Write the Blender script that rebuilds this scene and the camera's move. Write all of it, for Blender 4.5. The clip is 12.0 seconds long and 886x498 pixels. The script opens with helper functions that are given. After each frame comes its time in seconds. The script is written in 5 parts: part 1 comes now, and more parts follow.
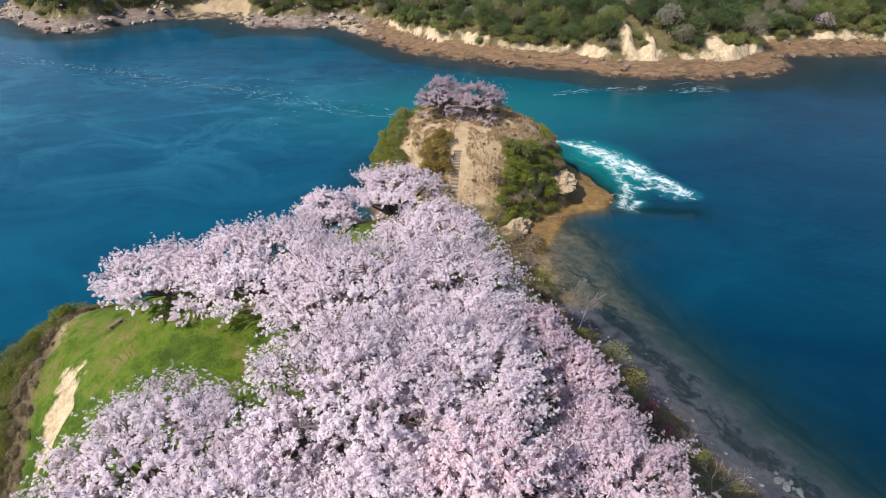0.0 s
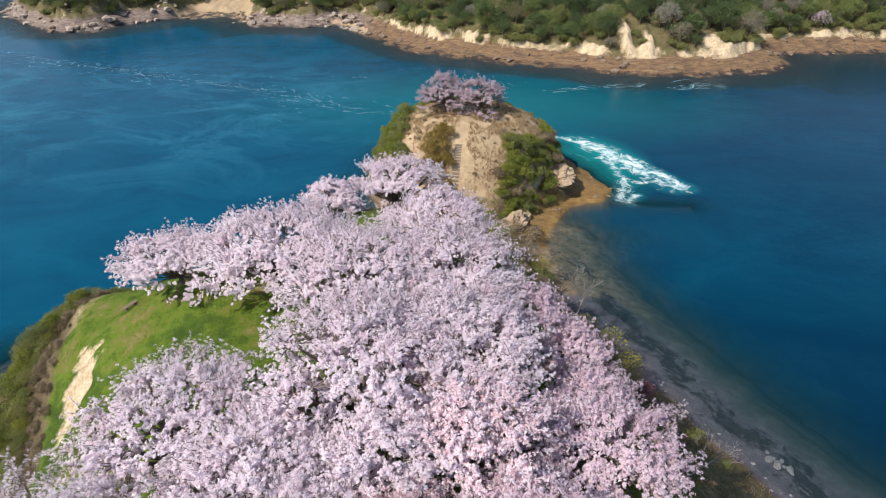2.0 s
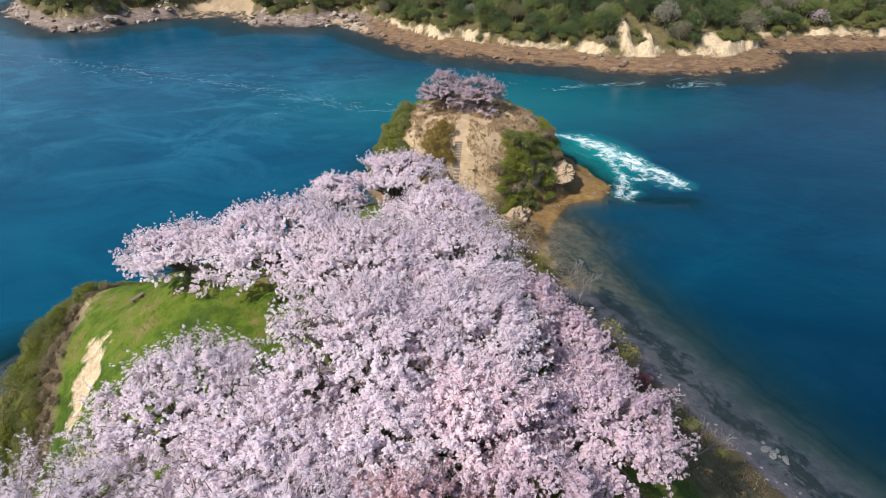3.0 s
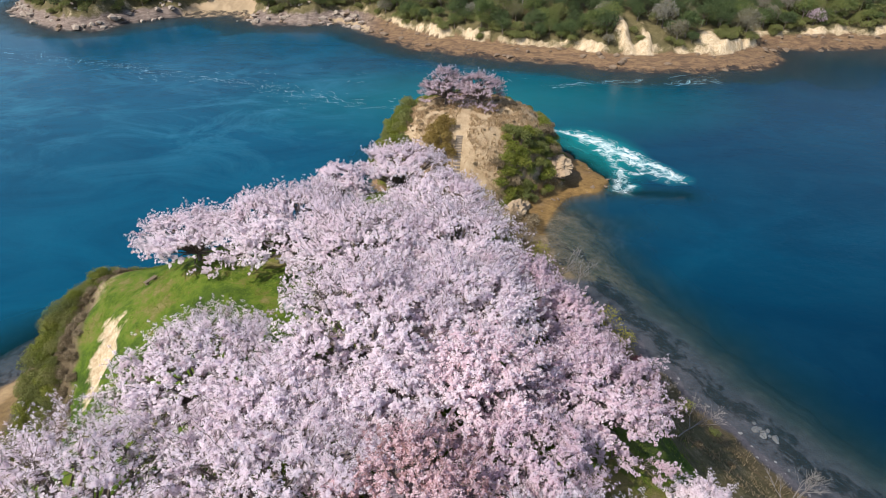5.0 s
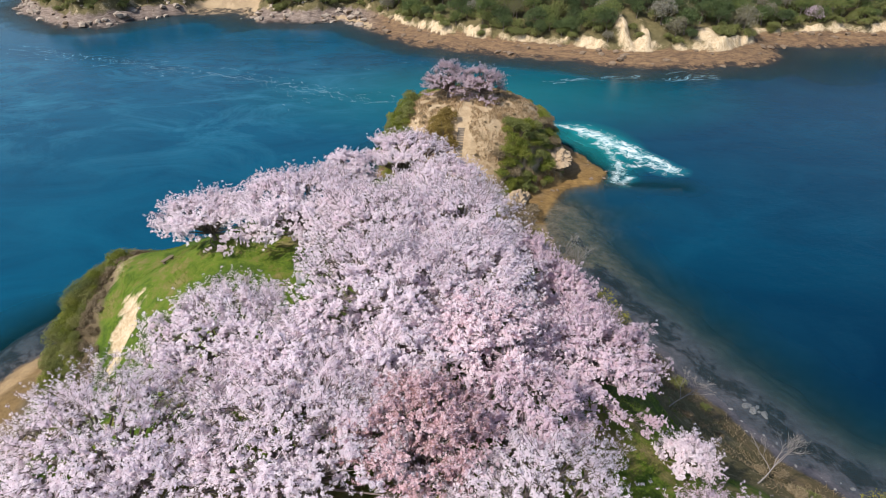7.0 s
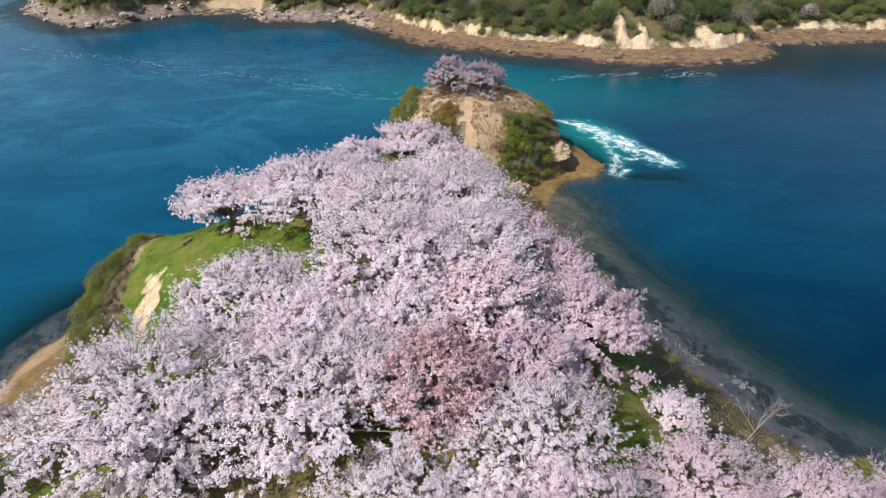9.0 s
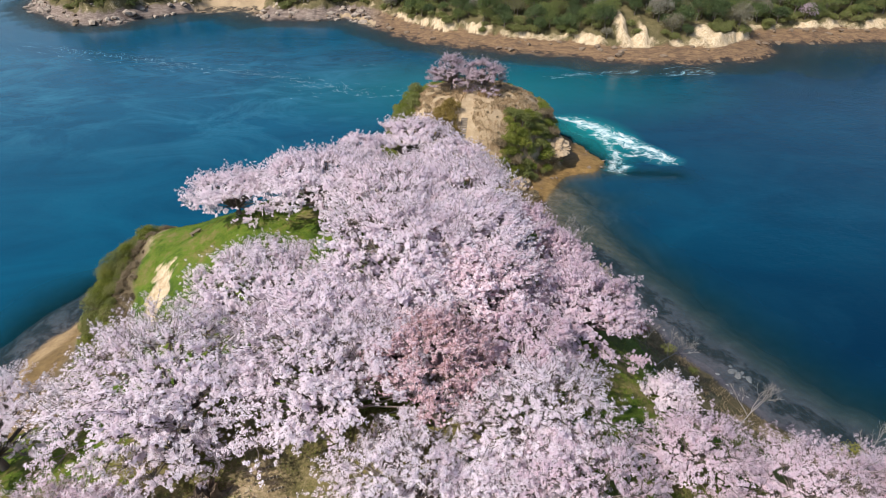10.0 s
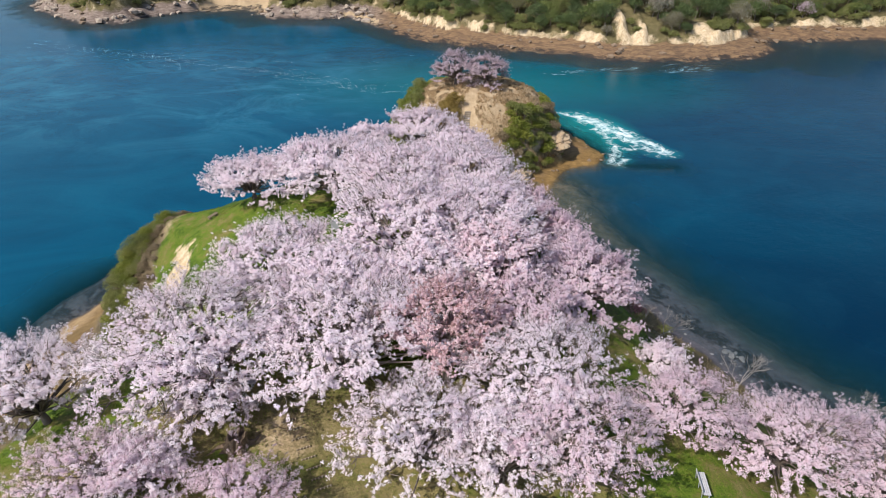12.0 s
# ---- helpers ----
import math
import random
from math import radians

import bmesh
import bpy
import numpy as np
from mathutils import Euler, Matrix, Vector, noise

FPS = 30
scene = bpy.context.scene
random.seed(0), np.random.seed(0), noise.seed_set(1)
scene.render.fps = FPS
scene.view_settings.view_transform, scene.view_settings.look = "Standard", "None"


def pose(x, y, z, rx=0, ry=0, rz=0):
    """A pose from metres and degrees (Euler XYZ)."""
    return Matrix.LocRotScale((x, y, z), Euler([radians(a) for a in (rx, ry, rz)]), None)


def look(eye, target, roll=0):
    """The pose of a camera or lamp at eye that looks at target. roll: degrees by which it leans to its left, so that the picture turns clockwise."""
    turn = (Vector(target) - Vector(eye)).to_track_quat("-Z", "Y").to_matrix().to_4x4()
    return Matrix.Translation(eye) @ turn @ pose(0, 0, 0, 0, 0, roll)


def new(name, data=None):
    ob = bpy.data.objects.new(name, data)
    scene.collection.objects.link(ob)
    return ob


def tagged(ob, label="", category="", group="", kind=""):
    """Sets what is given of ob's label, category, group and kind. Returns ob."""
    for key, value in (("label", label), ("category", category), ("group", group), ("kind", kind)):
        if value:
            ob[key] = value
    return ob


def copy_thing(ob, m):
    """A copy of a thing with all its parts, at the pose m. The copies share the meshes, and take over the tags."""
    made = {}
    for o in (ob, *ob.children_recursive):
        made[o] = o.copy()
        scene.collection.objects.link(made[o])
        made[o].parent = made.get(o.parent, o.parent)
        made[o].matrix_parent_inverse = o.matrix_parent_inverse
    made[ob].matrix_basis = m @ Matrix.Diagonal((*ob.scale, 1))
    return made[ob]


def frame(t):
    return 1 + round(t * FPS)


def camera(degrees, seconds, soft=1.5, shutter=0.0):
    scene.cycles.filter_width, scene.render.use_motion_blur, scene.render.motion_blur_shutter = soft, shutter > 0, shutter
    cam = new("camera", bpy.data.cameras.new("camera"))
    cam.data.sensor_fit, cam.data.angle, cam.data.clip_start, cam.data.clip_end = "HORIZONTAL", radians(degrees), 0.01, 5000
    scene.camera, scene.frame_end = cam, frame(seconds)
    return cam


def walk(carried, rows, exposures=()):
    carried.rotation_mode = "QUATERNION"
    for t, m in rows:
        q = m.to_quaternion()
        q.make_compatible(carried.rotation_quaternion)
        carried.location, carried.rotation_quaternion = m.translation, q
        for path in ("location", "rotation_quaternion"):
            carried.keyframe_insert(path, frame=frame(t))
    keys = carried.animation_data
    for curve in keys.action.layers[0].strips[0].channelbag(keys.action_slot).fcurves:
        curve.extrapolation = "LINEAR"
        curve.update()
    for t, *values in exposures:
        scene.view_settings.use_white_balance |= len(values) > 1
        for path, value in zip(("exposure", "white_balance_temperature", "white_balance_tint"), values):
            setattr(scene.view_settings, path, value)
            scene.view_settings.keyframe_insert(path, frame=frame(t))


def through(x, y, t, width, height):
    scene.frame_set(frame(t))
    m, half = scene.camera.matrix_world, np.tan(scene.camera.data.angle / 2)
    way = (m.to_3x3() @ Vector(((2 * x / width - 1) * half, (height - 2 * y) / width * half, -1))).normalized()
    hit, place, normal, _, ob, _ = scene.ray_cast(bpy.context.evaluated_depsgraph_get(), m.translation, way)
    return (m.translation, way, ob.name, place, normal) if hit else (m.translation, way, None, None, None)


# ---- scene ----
# The camera: a drone that backs away from the islet, level, about 49 m over the sea.
cam = camera(74.0, 12.0, soft=0.75)
PATH = [
    (0, (0.048, 0.047, 49.03), (0.062, 1.731, 47.953), 0.2),
    (0.5, (0.016, -0.587, 49.018), (0.029, 1.098, 47.941), 0.2),
    (1, (-0.008, -1.204, 48.963), (0.005, 0.481, 47.886), 0.1),
    (1.5, (-0.021, -1.799, 48.959), (-0.009, -0.113, 47.883), 0.1),
    (2, (-0.086, -2.362, 48.937), (-0.074, -0.677, 47.861), 0.1),
    (2.5, (-0.141, -2.956, 48.96), (-0.129, -1.271, 47.883), 0.1),
    (3, (-0.143, -3.497, 48.954), (-0.132, -1.812, 47.877), 0.0),
    (5, (-0.271, -6.019, 48.822), (-0.261, -4.333, 47.747), 0.0),
    (5.5, (-0.302, -6.728, 48.773), (-0.293, -5.042, 47.698), 0.0),
    (6, (-0.346, -7.458, 48.741), (-0.338, -5.772, 47.665), 0.0),
    (6.5, (-0.435, -8.276, 48.733), (-0.426, -6.59, 47.657), 0.0),
    (7, (-0.5, -9.179, 48.759), (-0.493, -7.494, 47.682), 0.0),
    (9, (-0.876, -12.906, 48.854), (-0.871, -11.219, 47.779), -0.2),
    (9.5, (-1.007, -13.732, 48.905), (-1.002, -12.046, 47.83), -0.2),
    (10, (-1.122, -14.593, 48.956), (-1.118, -12.908, 47.879), -0.1),
    (10.5, (-1.258, -15.482, 48.964), (-1.254, -13.796, 47.889), -0.1),
    (11, (-1.397, -16.341, 48.96), (-1.394, -14.655, 47.884), -0.1),
    (11.5, (-1.544, -17.181, 48.933), (-1.542, -15.495, 47.858), -0.1),
    (12, (-1.719, -18.018, 48.926), (-1.717, -16.333, 47.85), -0.1),
]
walk(cam, [(t, look(eye, target, roll)) for t, eye, target, roll in PATH])

# ---------------------------------------------------------------- light
SUN_TURN, SUN_HEIGHT = 232.0, 48.0     # degrees clockwise from north (+y), degrees up
sun_way = Vector((math.sin(radians(SUN_TURN)) * math.cos(radians(SUN_HEIGHT)),
                  math.cos(radians(SUN_TURN)) * math.cos(radians(SUN_HEIGHT)), math.sin(radians(SUN_HEIGHT))))
world = bpy.data.worlds.new("sky")
scene.world = world
world.use_nodes = True
sky = world.node_tree.nodes.new("ShaderNodeTexSky")
sky.sky_type = "NISHITA"
sky.sun_disc = False
sky.sun_elevation = radians(SUN_HEIGHT)
sky.sun_rotation = radians(SUN_TURN)
sky.altitude = 30.0
back = world.node_tree.nodes["Background"]
back.inputs["Strength"].default_value = 0.148
world.node_tree.links.new(sky.outputs[0], back.inputs[0])
sun = new("sun", bpy.data.lights.new("sun", "SUN"))
sun.data.energy, sun.data.angle, sun.data.color = 5.0, radians(0.53), (1.0, 0.95, 0.87)
sun.matrix_world = look(sun_way * 100, (0, 0, 0))
scene.view_settings.exposure = 0.05


# ---------------------------------------------------------------- materials
class Nodes:
    """A material and short calls for its nodes."""

    def __init__(self, name):
        self.mat = bpy.data.materials.new(name)
        self.mat.use_nodes = True
        self.tree = self.mat.node_tree
        self.bsdf = self.tree.nodes["Principled BSDF"]
        self.out = self.tree.nodes["Material Output"]

    def put(self, socket, value):
        if isinstance(value, bpy.types.NodeSocket):
            self.tree.links.new(value, socket)
        elif isinstance(value, (tuple, list)) and len(value) == 3 and socket.type == "RGBA":
            socket.default_value = (*value, 1)
        else:
            socket.default_value = value

    def set(self, **values):
        for key, value in values.items():
            self.put(self.bsdf.inputs[key.replace("_", " ")], value)
        return self

    def coords(self, kind="Object"):
        return self.tree.nodes.new("ShaderNodeTexCoord").outputs[kind]

    def scaled(self, size, kind="Object"):
        n = self.tree.nodes.new("ShaderNodeMapping")
        self.put(n.inputs["Vector"], self.coords(kind))
        n.inputs["Scale"].default_value = size
        return n.outputs[0]

    def noise(self, scale, detail=4.0, rough=0.55, vector=None, bend=0.0):
        n = self.tree.nodes.new("ShaderNodeTexNoise")
        self.put(n.inputs["Vector"], vector if vector is not None else self.coords())
        n.inputs["Scale"].default_value, n.inputs["Detail"].default_value = scale, detail
        n.inputs["Roughness"].default_value, n.inputs["Distortion"].default_value = rough, bend
        return n.outputs["Fac"]

    def math(self, kind, a, b=0.0, clamp=False):
        n = self.tree.nodes.new("ShaderNodeMath")
        n.operation, n.use_clamp = kind, clamp
        self.put(n.inputs[0], a)
        self.put(n.inputs[1], b)
        return n.outputs[0]

    def ramp(self, fac, *stops):
        n = self.tree.nodes.new("ShaderNodeValToRGB")
        self.put(n.inputs[0], fac)
        e = n.color_ramp.elements
        while len(e) < len(stops):
            e.new(0.5)
        for el, (at, col) in zip(e, stops):
            el.position = at
            el.color = (*col, 1) if isinstance(col, tuple) else (col, col, col, 1)
        return n.outputs[0]

    def mix(self, fac, a, b, kind="MIX"):
        n = self.tree.nodes.new("ShaderNodeMix")
        n.data_type, n.blend_type = "RGBA", kind
        self.put(n.inputs[0], fac)
        self.put(n.inputs[6], a)
        self.put(n.inputs[7], b)
        return n.outputs[2]

    def attribute(self, name, part="Fac"):
        n = self.tree.nodes.new("ShaderNodeAttribute")
        n.attribute_name = name
        return n.outputs[part]

    def info(self, part="Random"):
        return self.tree.nodes.new("ShaderNodeObjectInfo").outputs[part]

    def island(self):
        return self.tree.nodes.new("ShaderNodeNewGeometry").outputs["Random Per Island"]

    def bump(self, height, strength=0.5, distance=0.05):
        n = self.tree.nodes.new("ShaderNodeBump")
        self.put(n.inputs["Height"], height)
        n.inputs["Strength"].default_value, n.inputs["Distance"].default_value = strength, distance
        self.put(self.bsdf.inputs["Normal"], n.outputs[0])
        return self


def leafy(name, stops, through=0.3, rough=0.6, by_tree=0.6, blush=None, clusters=0.0):
    """Thin leaves or petals: colours from tree to tree, cluster to cluster and leaf to leaf, some light passing through."""
    m = Nodes(name)
    fac = m.math("ADD", m.math("MULTIPLY", m.info(), by_tree), m.math("MULTIPLY", m.island(), 1 - by_tree - clusters))
    if clusters:
        fac = m.math("ADD", fac, m.math("MULTIPLY", m.attribute("cluster"), clusters))
    col = m.ramp(fac, *stops)
    big = m.noise(0.35, 2)
    col = m.mix(m.math("MULTIPLY", big, 0.35), col, stops[len(stops) // 2][1])
    if blush:
        col = m.mix(m.ramp(m.noise(0.26, 4, 0.6), (0.46, 0.0), (0.70, 0.50)), col, blush)
    m.set(Base_Color=col, Roughness=rough)
    m.bsdf.inputs["Specular IOR Level"].default_value = 0.25
    thin = m.tree.nodes.new("ShaderNodeBsdfTranslucent")
    m.put(thin.inputs[0], col)
    blend = m.tree.nodes.new("ShaderNodeMixShader")
    blend.inputs[0].default_value = through
    m.tree.links.new(m.bsdf.outputs[0], blend.inputs[1])
    m.tree.links.new(thin.outputs[0], blend.inputs[2])
    m.tree.links.new(blend.outputs[0], m.out.inputs[0])
    return m.mat


PETAL_WHITE = leafy("petal_white", [(0.0, (0.36, 0.21, 0.20)), (0.10, (0.62, 0.46, 0.49)), (0.23, (0.88, 0.775, 0.83)), (1.0, (0.94, 0.875, 0.91))], 0.46, 0.7, 0.05, (0.78, 0.62, 0.69), 0.55)
PETAL_PINK = leafy("petal_pink", [(0.0, (0.36, 0.18, 0.19)), (0.15, (0.60, 0.40, 0.45)), (0.33, (0.80, 0.645, 0.72)), (1.0, (0.88, 0.785, 0.835))], 0.44, 0.7, 0.05, (0.72, 0.52, 0.60), 0.55)
PETAL_BLUSH = leafy("petal_blush", [(0.0, (0.40, 0.20, 0.20)), (0.2, (0.66, 0.42, 0.46)), (0.42, (0.85, 0.71, 0.77)), (1.0, (0.94, 0.88, 0.91))], 0.36, 0.7, 0.05, (0.76, 0.56, 0.62), 0.55)
PETAL_RUSSET = leafy("petal_russet", [(0.0, (0.14, 0.08, 0.03)), (0.28, (0.38, 0.19, 0.175)), (0.50, (0.72, 0.50, 0.545)), (1.0, (0.88, 0.75, 0.78))], 0.3, 0.7, 0.05, None, 0.5)
PETAL_DUSK = leafy("petal_dusk", [(0.0, (0.26, 0.19, 0.19)), (0.45, (0.52, 0.40, 0.45)), (1.0, (0.84, 0.70, 0.78))], 0.3, 0.7, 0.05)
LEAF_EVERGREEN = leafy("leaf_evergreen", [(0.0, (0.028, 0.054, 0.027)), (0.25, (0.062, 0.102, 0.042)), (0.48, (0.12, 0.162, 0.05)), (0.62, (0.23, 0.245, 0.075)), (0.74, (0.18, 0.155, 0.085)), (0.86, (0.25, 0.22, 0.19)), (1.0, (0.36, 0.34, 0.32))], 0.30, 0.6, 0.78)
LEAF_BUSH = leafy("leaf_bush", [(0.0, (0.11, 0.14, 0.045)), (0.4, (0.19, 0.22, 0.065)), (0.75, (0.27, 0.26, 0.085)), (1.0, (0.32, 0.26, 0.14))], 0.35, 0.6, 0.45)
LEAF_FLANK = leafy("leaf_flank", [(0.0, (0.075, 0.105, 0.022)), (0.5, (0.215, 0.245, 0.040)), (1.0, (0.38, 0.35, 0.09))], 0.4, 0.6, 0.4)
LEAF_YOUNG = leafy("leaf_young", [(0.0, (0.16, 0.16, 0.03)), (0.5, (0.28, 0.26, 0.05)), (1.0, (0.42, 0.37, 0.10))], 0.4, 0.6, 0.4)
LEAF_RUST = leafy("leaf_rust", [(0.0, (0.13, 0.085, 0.02)), (0.5, (0.27, 0.19, 0.05)), (1.0, (0.40, 0.29, 0.11))], 0.3, 0.7, 0.3)
LEAF_DEAD = leafy("leaf_dead", [(0.0, (0.11, 0.082, 0.05)), (0.5, (0.25, 0.19, 0.115)), (1.0, (0.42, 0.34, 0.23))], 0.25, 0.8, 0.4)
LEAF_ROSE = leafy("leaf_rose", [(0.0, (0.20, 0.06, 0.07)), (0.5, (0.38, 0.15, 0.17)), (1.0, (0.48, 0.28, 0.28))], 0.3, 0.7, 0.3)
BLADE_GREEN = leafy("blade_green", [(0.0, (0.11, 0.17, 0.015)), (0.5, (0.17, 0.25, 0.022)), (1.0, (0.28, 0.29, 0.07))], 0.5, 0.6, 0.0)
BLADE_DRY = leafy("blade_dry", [(0.0, (0.26, 0.17, 0.09)), (0.5, (0.46, 0.33, 0.19)), (1.0, (0.64, 0.50, 0.32))], 0.45, 0.7, 0.0)


def plain(name, a, b, scale, rough, relief=0.4, distance=0.02, metal=0.0, stretch=(1, 1, 1)):
    """A surface of two mingled tones, with grain in its relief."""
    m = Nodes(name)
    v = m.scaled(stretch)
    big, fine = m.noise(scale, 5, 0.6, v), m.noise(scale * 7, 4, 0.65, v)
    both = m.math("ADD", m.math("MULTIPLY", big, 0.6), m.math("MULTIPLY", fine, 0.4))
    m.set(Base_Color=m.ramp(both, (0.3, a), (0.7, b)), Roughness=rough, Metallic=metal)
    m.bump(both, relief, distance)
    return m.mat


BARK = plain("bark", (0.085, 0.065, 0.055), (0.25, 0.20, 0.17), 3, 0.9, 0.7, 0.03, 0, (1, 1, 0.4))
STUMP_WOOD = plain("stump_wood", (0.05, 0.036, 0.027), (0.27, 0.19, 0.13), 4, 0.95, 0.8, 0.05, 0, (1, 1, 0.3))
BARK_PALE = plain("bark_pale", (0.17, 0.145, 0.135), (0.37, 0.33, 0.31), 4, 0.85, 0.5, 0.02)
BENCH_WOOD = plain("bench_wood", (0.34, 0.33, 0.34), (0.55, 0.54, 0.55), 3, 0.7, 0.4, 0.005, 0, (8, 1, 8))
PLANK_WOOD = plain("plank_wood", (0.10, 0.075, 0.05), (0.24, 0.18, 0.12), 3, 0.85, 0.4, 0.006, 0, (1, 8, 8))
STEP_WOOD = plain("step_wood", (0.15, 0.115, 0.085), (0.33, 0.27, 0.21), 3, 0.9, 0.4, 0.01, 0, (1, 6, 6))
STEEL = plain("grey_metal", (0.36, 0.37, 0.39), (0.52, 0.53, 0.55), 3, 0.5, 0.2, 0.003, 0.4)
STONE = plain("shore_stone", (0.10, 0.068, 0.045), (0.28, 0.20, 0.135), 0.9, 0.9, 0.8, 0.08)
REEF_STONE = plain("reef_stone", (0.12, 0.115, 0.12), (0.30, 0.29, 0.29), 0.9, 0.9, 0.8, 0.08)
HEAD_STONE = plain("headland_stone", (0.17, 0.13, 0.105), (0.50, 0.41, 0.33), 0.9, 0.9, 0.8, 0.1)
CREAM_STONE = plain("cream_stone", (0.25, 0.17, 0.10), (0.50, 0.38, 0.255), 0.8, 0.9, 0.8, 0.1)
PEG_WOOD = plain("peg_wood", (0.30, 0.235, 0.16), (0.50, 0.42, 0.31), 5, 0.8, 0.3, 0.01)


def ground_material():
    m = Nodes("ground")
    z1, z2 = m.attribute("zone_a", "Color"), m.attribute("zone_b", "Color")
    split = []
    for z in (z1, z2):
        n = m.tree.nodes.new("ShaderNodeSeparateColor")
        m.put(n.inputs[0], z)
        split += list(n.outputs)
    grass, dry, sand, rock, cream, weed_and_reflection = split[:6]
    n_mid, n_fine = m.noise(0.7, 5, 0.6), m.noise(5.0, 5, 0.65)
    grain = m.math("ADD", m.math("MULTIPLY", n_mid, 0.5), m.math("MULTIPLY", n_fine, 0.5))

    def mask(w, sharp=2.5):
        a = m.math("SUBTRACT", m.math("ADD", w, m.math("MULTIPLY", m.math("SUBTRACT", grain, 0.5), 1.2)), 0.5)
        return m.math("ADD", m.math("MULTIPLY", a, sharp), 0.5, True)

    soil = m.ramp(grain, (0.25, (0.055, 0.045, 0.022)), (0.5, (0.12, 0.10, 0.045)), (0.75, (0.22, 0.17, 0.10)))
    patch = m.math("ADD", m.math("MULTIPLY", m.noise(0.17, 4, 0.55, None, 0.4), 0.36), m.math("MULTIPLY", m.noise(0.8, 6, 0.68), 0.32))
    tone = m.math("ADD", m.math("MULTIPLY", m.math("SUBTRACT", m.math("ADD", patch, m.math("MULTIPLY", grain, 0.32)), 0.5), 1.9), 0.5)
    tone = m.math("ADD", tone, m.attribute("parched"))
    lawn = m.ramp(tone,
                  (0.30, (0.034, 0.062, 0.008)), (0.42, (0.062, 0.102, 0.010)), (0.50, (0.100, 0.148, 0.014)), (0.57, (0.135, 0.135, 0.030)), (0.70, (0.215, 0.175, 0.075)))
    hay = m.ramp(grain, (0.25, (0.23, 0.155, 0.085)), (0.5, (0.41, 0.30, 0.185)), (0.75, (0.58, 0.46, 0.32)))
    beach = m.ramp(grain, (0.25, (0.32, 0.22, 0.13)), (0.6, (0.44, 0.33, 0.21)), (0.8, (0.52, 0.42, 0.29)))
    layers = m.noise(1.0, 6, 0.65, m.scaled((0.35, 0.5, 2.2)), 0.6)
    stone = m.ramp(m.math("ADD", m.math("MULTIPLY", layers, 0.6), m.math("MULTIPLY", n_fine, 0.4)),
                   (0.28, (0.045, 0.032, 0.024)), (0.45, (0.14, 0.088, 0.055)), (0.6, (0.255, 0.160, 0.085)), (0.75, (0.39, 0.27, 0.155)))
    stone = m.mix(m.math("MULTIPLY", m.attribute("grey"), 0.85), stone, m.ramp(m.math("ADD", m.math("MULTIPLY", layers, 0.6), m.math("MULTIPLY", n_fine, 0.4)),
                  (0.30, (0.060, 0.046, 0.042)), (0.48, (0.19, 0.145, 0.125)), (0.70, (0.42, 0.35, 0.30))))
    # pale rock, with shadow streaks of the bluff painted in as dark upright bands
    pale = m.ramp(m.math("ADD", m.math("MULTIPLY", m.noise(0.9, 7, 0.75, m.scaled((1.5, 1.5, 0.2))), 0.75), m.math("MULTIPLY", n_fine, 0.4)),
                  (0.34, (0.17, 0.11, 0.062)), (0.47, (0.40, 0.285, 0.165)), (0.66, (0.62, 0.50, 0.345)))
    kelp = m.ramp(grain, (0.3, (0.010, 0.010, 0.012)), (0.7, (0.036, 0.032, 0.032)))
    col = m.mix(mask(grass), soil, lawn)
    col = m.mix(mask(dry), col, hay)
    col = m.mix(mask(rock), col, stone)
    col = m.mix(mask(sand), col, beach)
    col = m.mix(mask(cream, 3.0), col, pale)
    silt = m.ramp(grain, (0.3, (0.030, 0.046, 0.049)), (0.7, (0.075, 0.098, 0.098)))
    col = m.mix(m.math("MULTIPLY", m.attribute("bed"), 0.8), col, silt)
    col = m.mix(m.math("MULTIPLY", m.attribute("mud"), 0.9), col, m.ramp(grain, (0.28, (0.040, 0.038, 0.046)), (0.5, (0.092, 0.086, 0.103)), (0.75, (0.17, 0.16, 0.18))))
    turned = m.tree.nodes.new("ShaderNodeMapping")
    m.put(turned.inputs["Vector"], m.coords())
    turned.inputs["Rotation"].default_value = (0, 0, radians(60))
    drawn = m.tree.nodes.new("ShaderNodeMapping")
    m.put(drawn.inputs["Vector"], turned.outputs[0])
    drawn.inputs["Scale"].default_value = (0.72, 1.0, 1.0)
    tangle = m.math("ADD", m.math("MULTIPLY", m.noise(0.34, 8, 0.72, drawn.outputs[0], 0.3), 0.6), m.math("MULTIPLY", m.noise(1.7, 6, 0.75, drawn.outputs[0]), 0.4))
    beds = m.math("ADD", m.math("MULTIPLY", m.math("ADD", weed_and_reflection, m.math("MULTIPLY", m.math("SUBTRACT", tangle, 0.5), 4.2)), 3.6), -1.75, True)
    beds = m.math("MULTIPLY", beds, m.math("MULTIPLY", weed_and_reflection, 4.0, True))
    col = m.mix(m.attribute("bank"), col, m.ramp(grain, (0.28, (0.045, 0.036, 0.020)), (0.52, (0.115, 0.085, 0.050)), (0.75, (0.22, 0.17, 0.105))))
    col = m.mix(m.attribute("ochre"), col, m.ramp(m.math("ADD", m.math("MULTIPLY", grain, 0.45), m.math("MULTIPLY", m.noise(0.8, 8, 0.74, m.scaled((0.45, 1.6, 1.0)), 0.7), 0.55)), (0.34, (0.060, 0.036, 0.014)), (0.47, (0.20, 0.118, 0.042)), (0.56, (0.27, 0.165, 0.058)), (0.70, (0.42, 0.28, 0.11))))
    # kelp tone; off the far shore it also paints the woods' dark reflection
    col = m.mix(m.math("MULTIPLY", beds, 0.9), col, kelp)
    m.set(Base_Color=col, Roughness=0.95)
    m.bsdf.inputs["Specular IOR Level"].default_value = 0.2
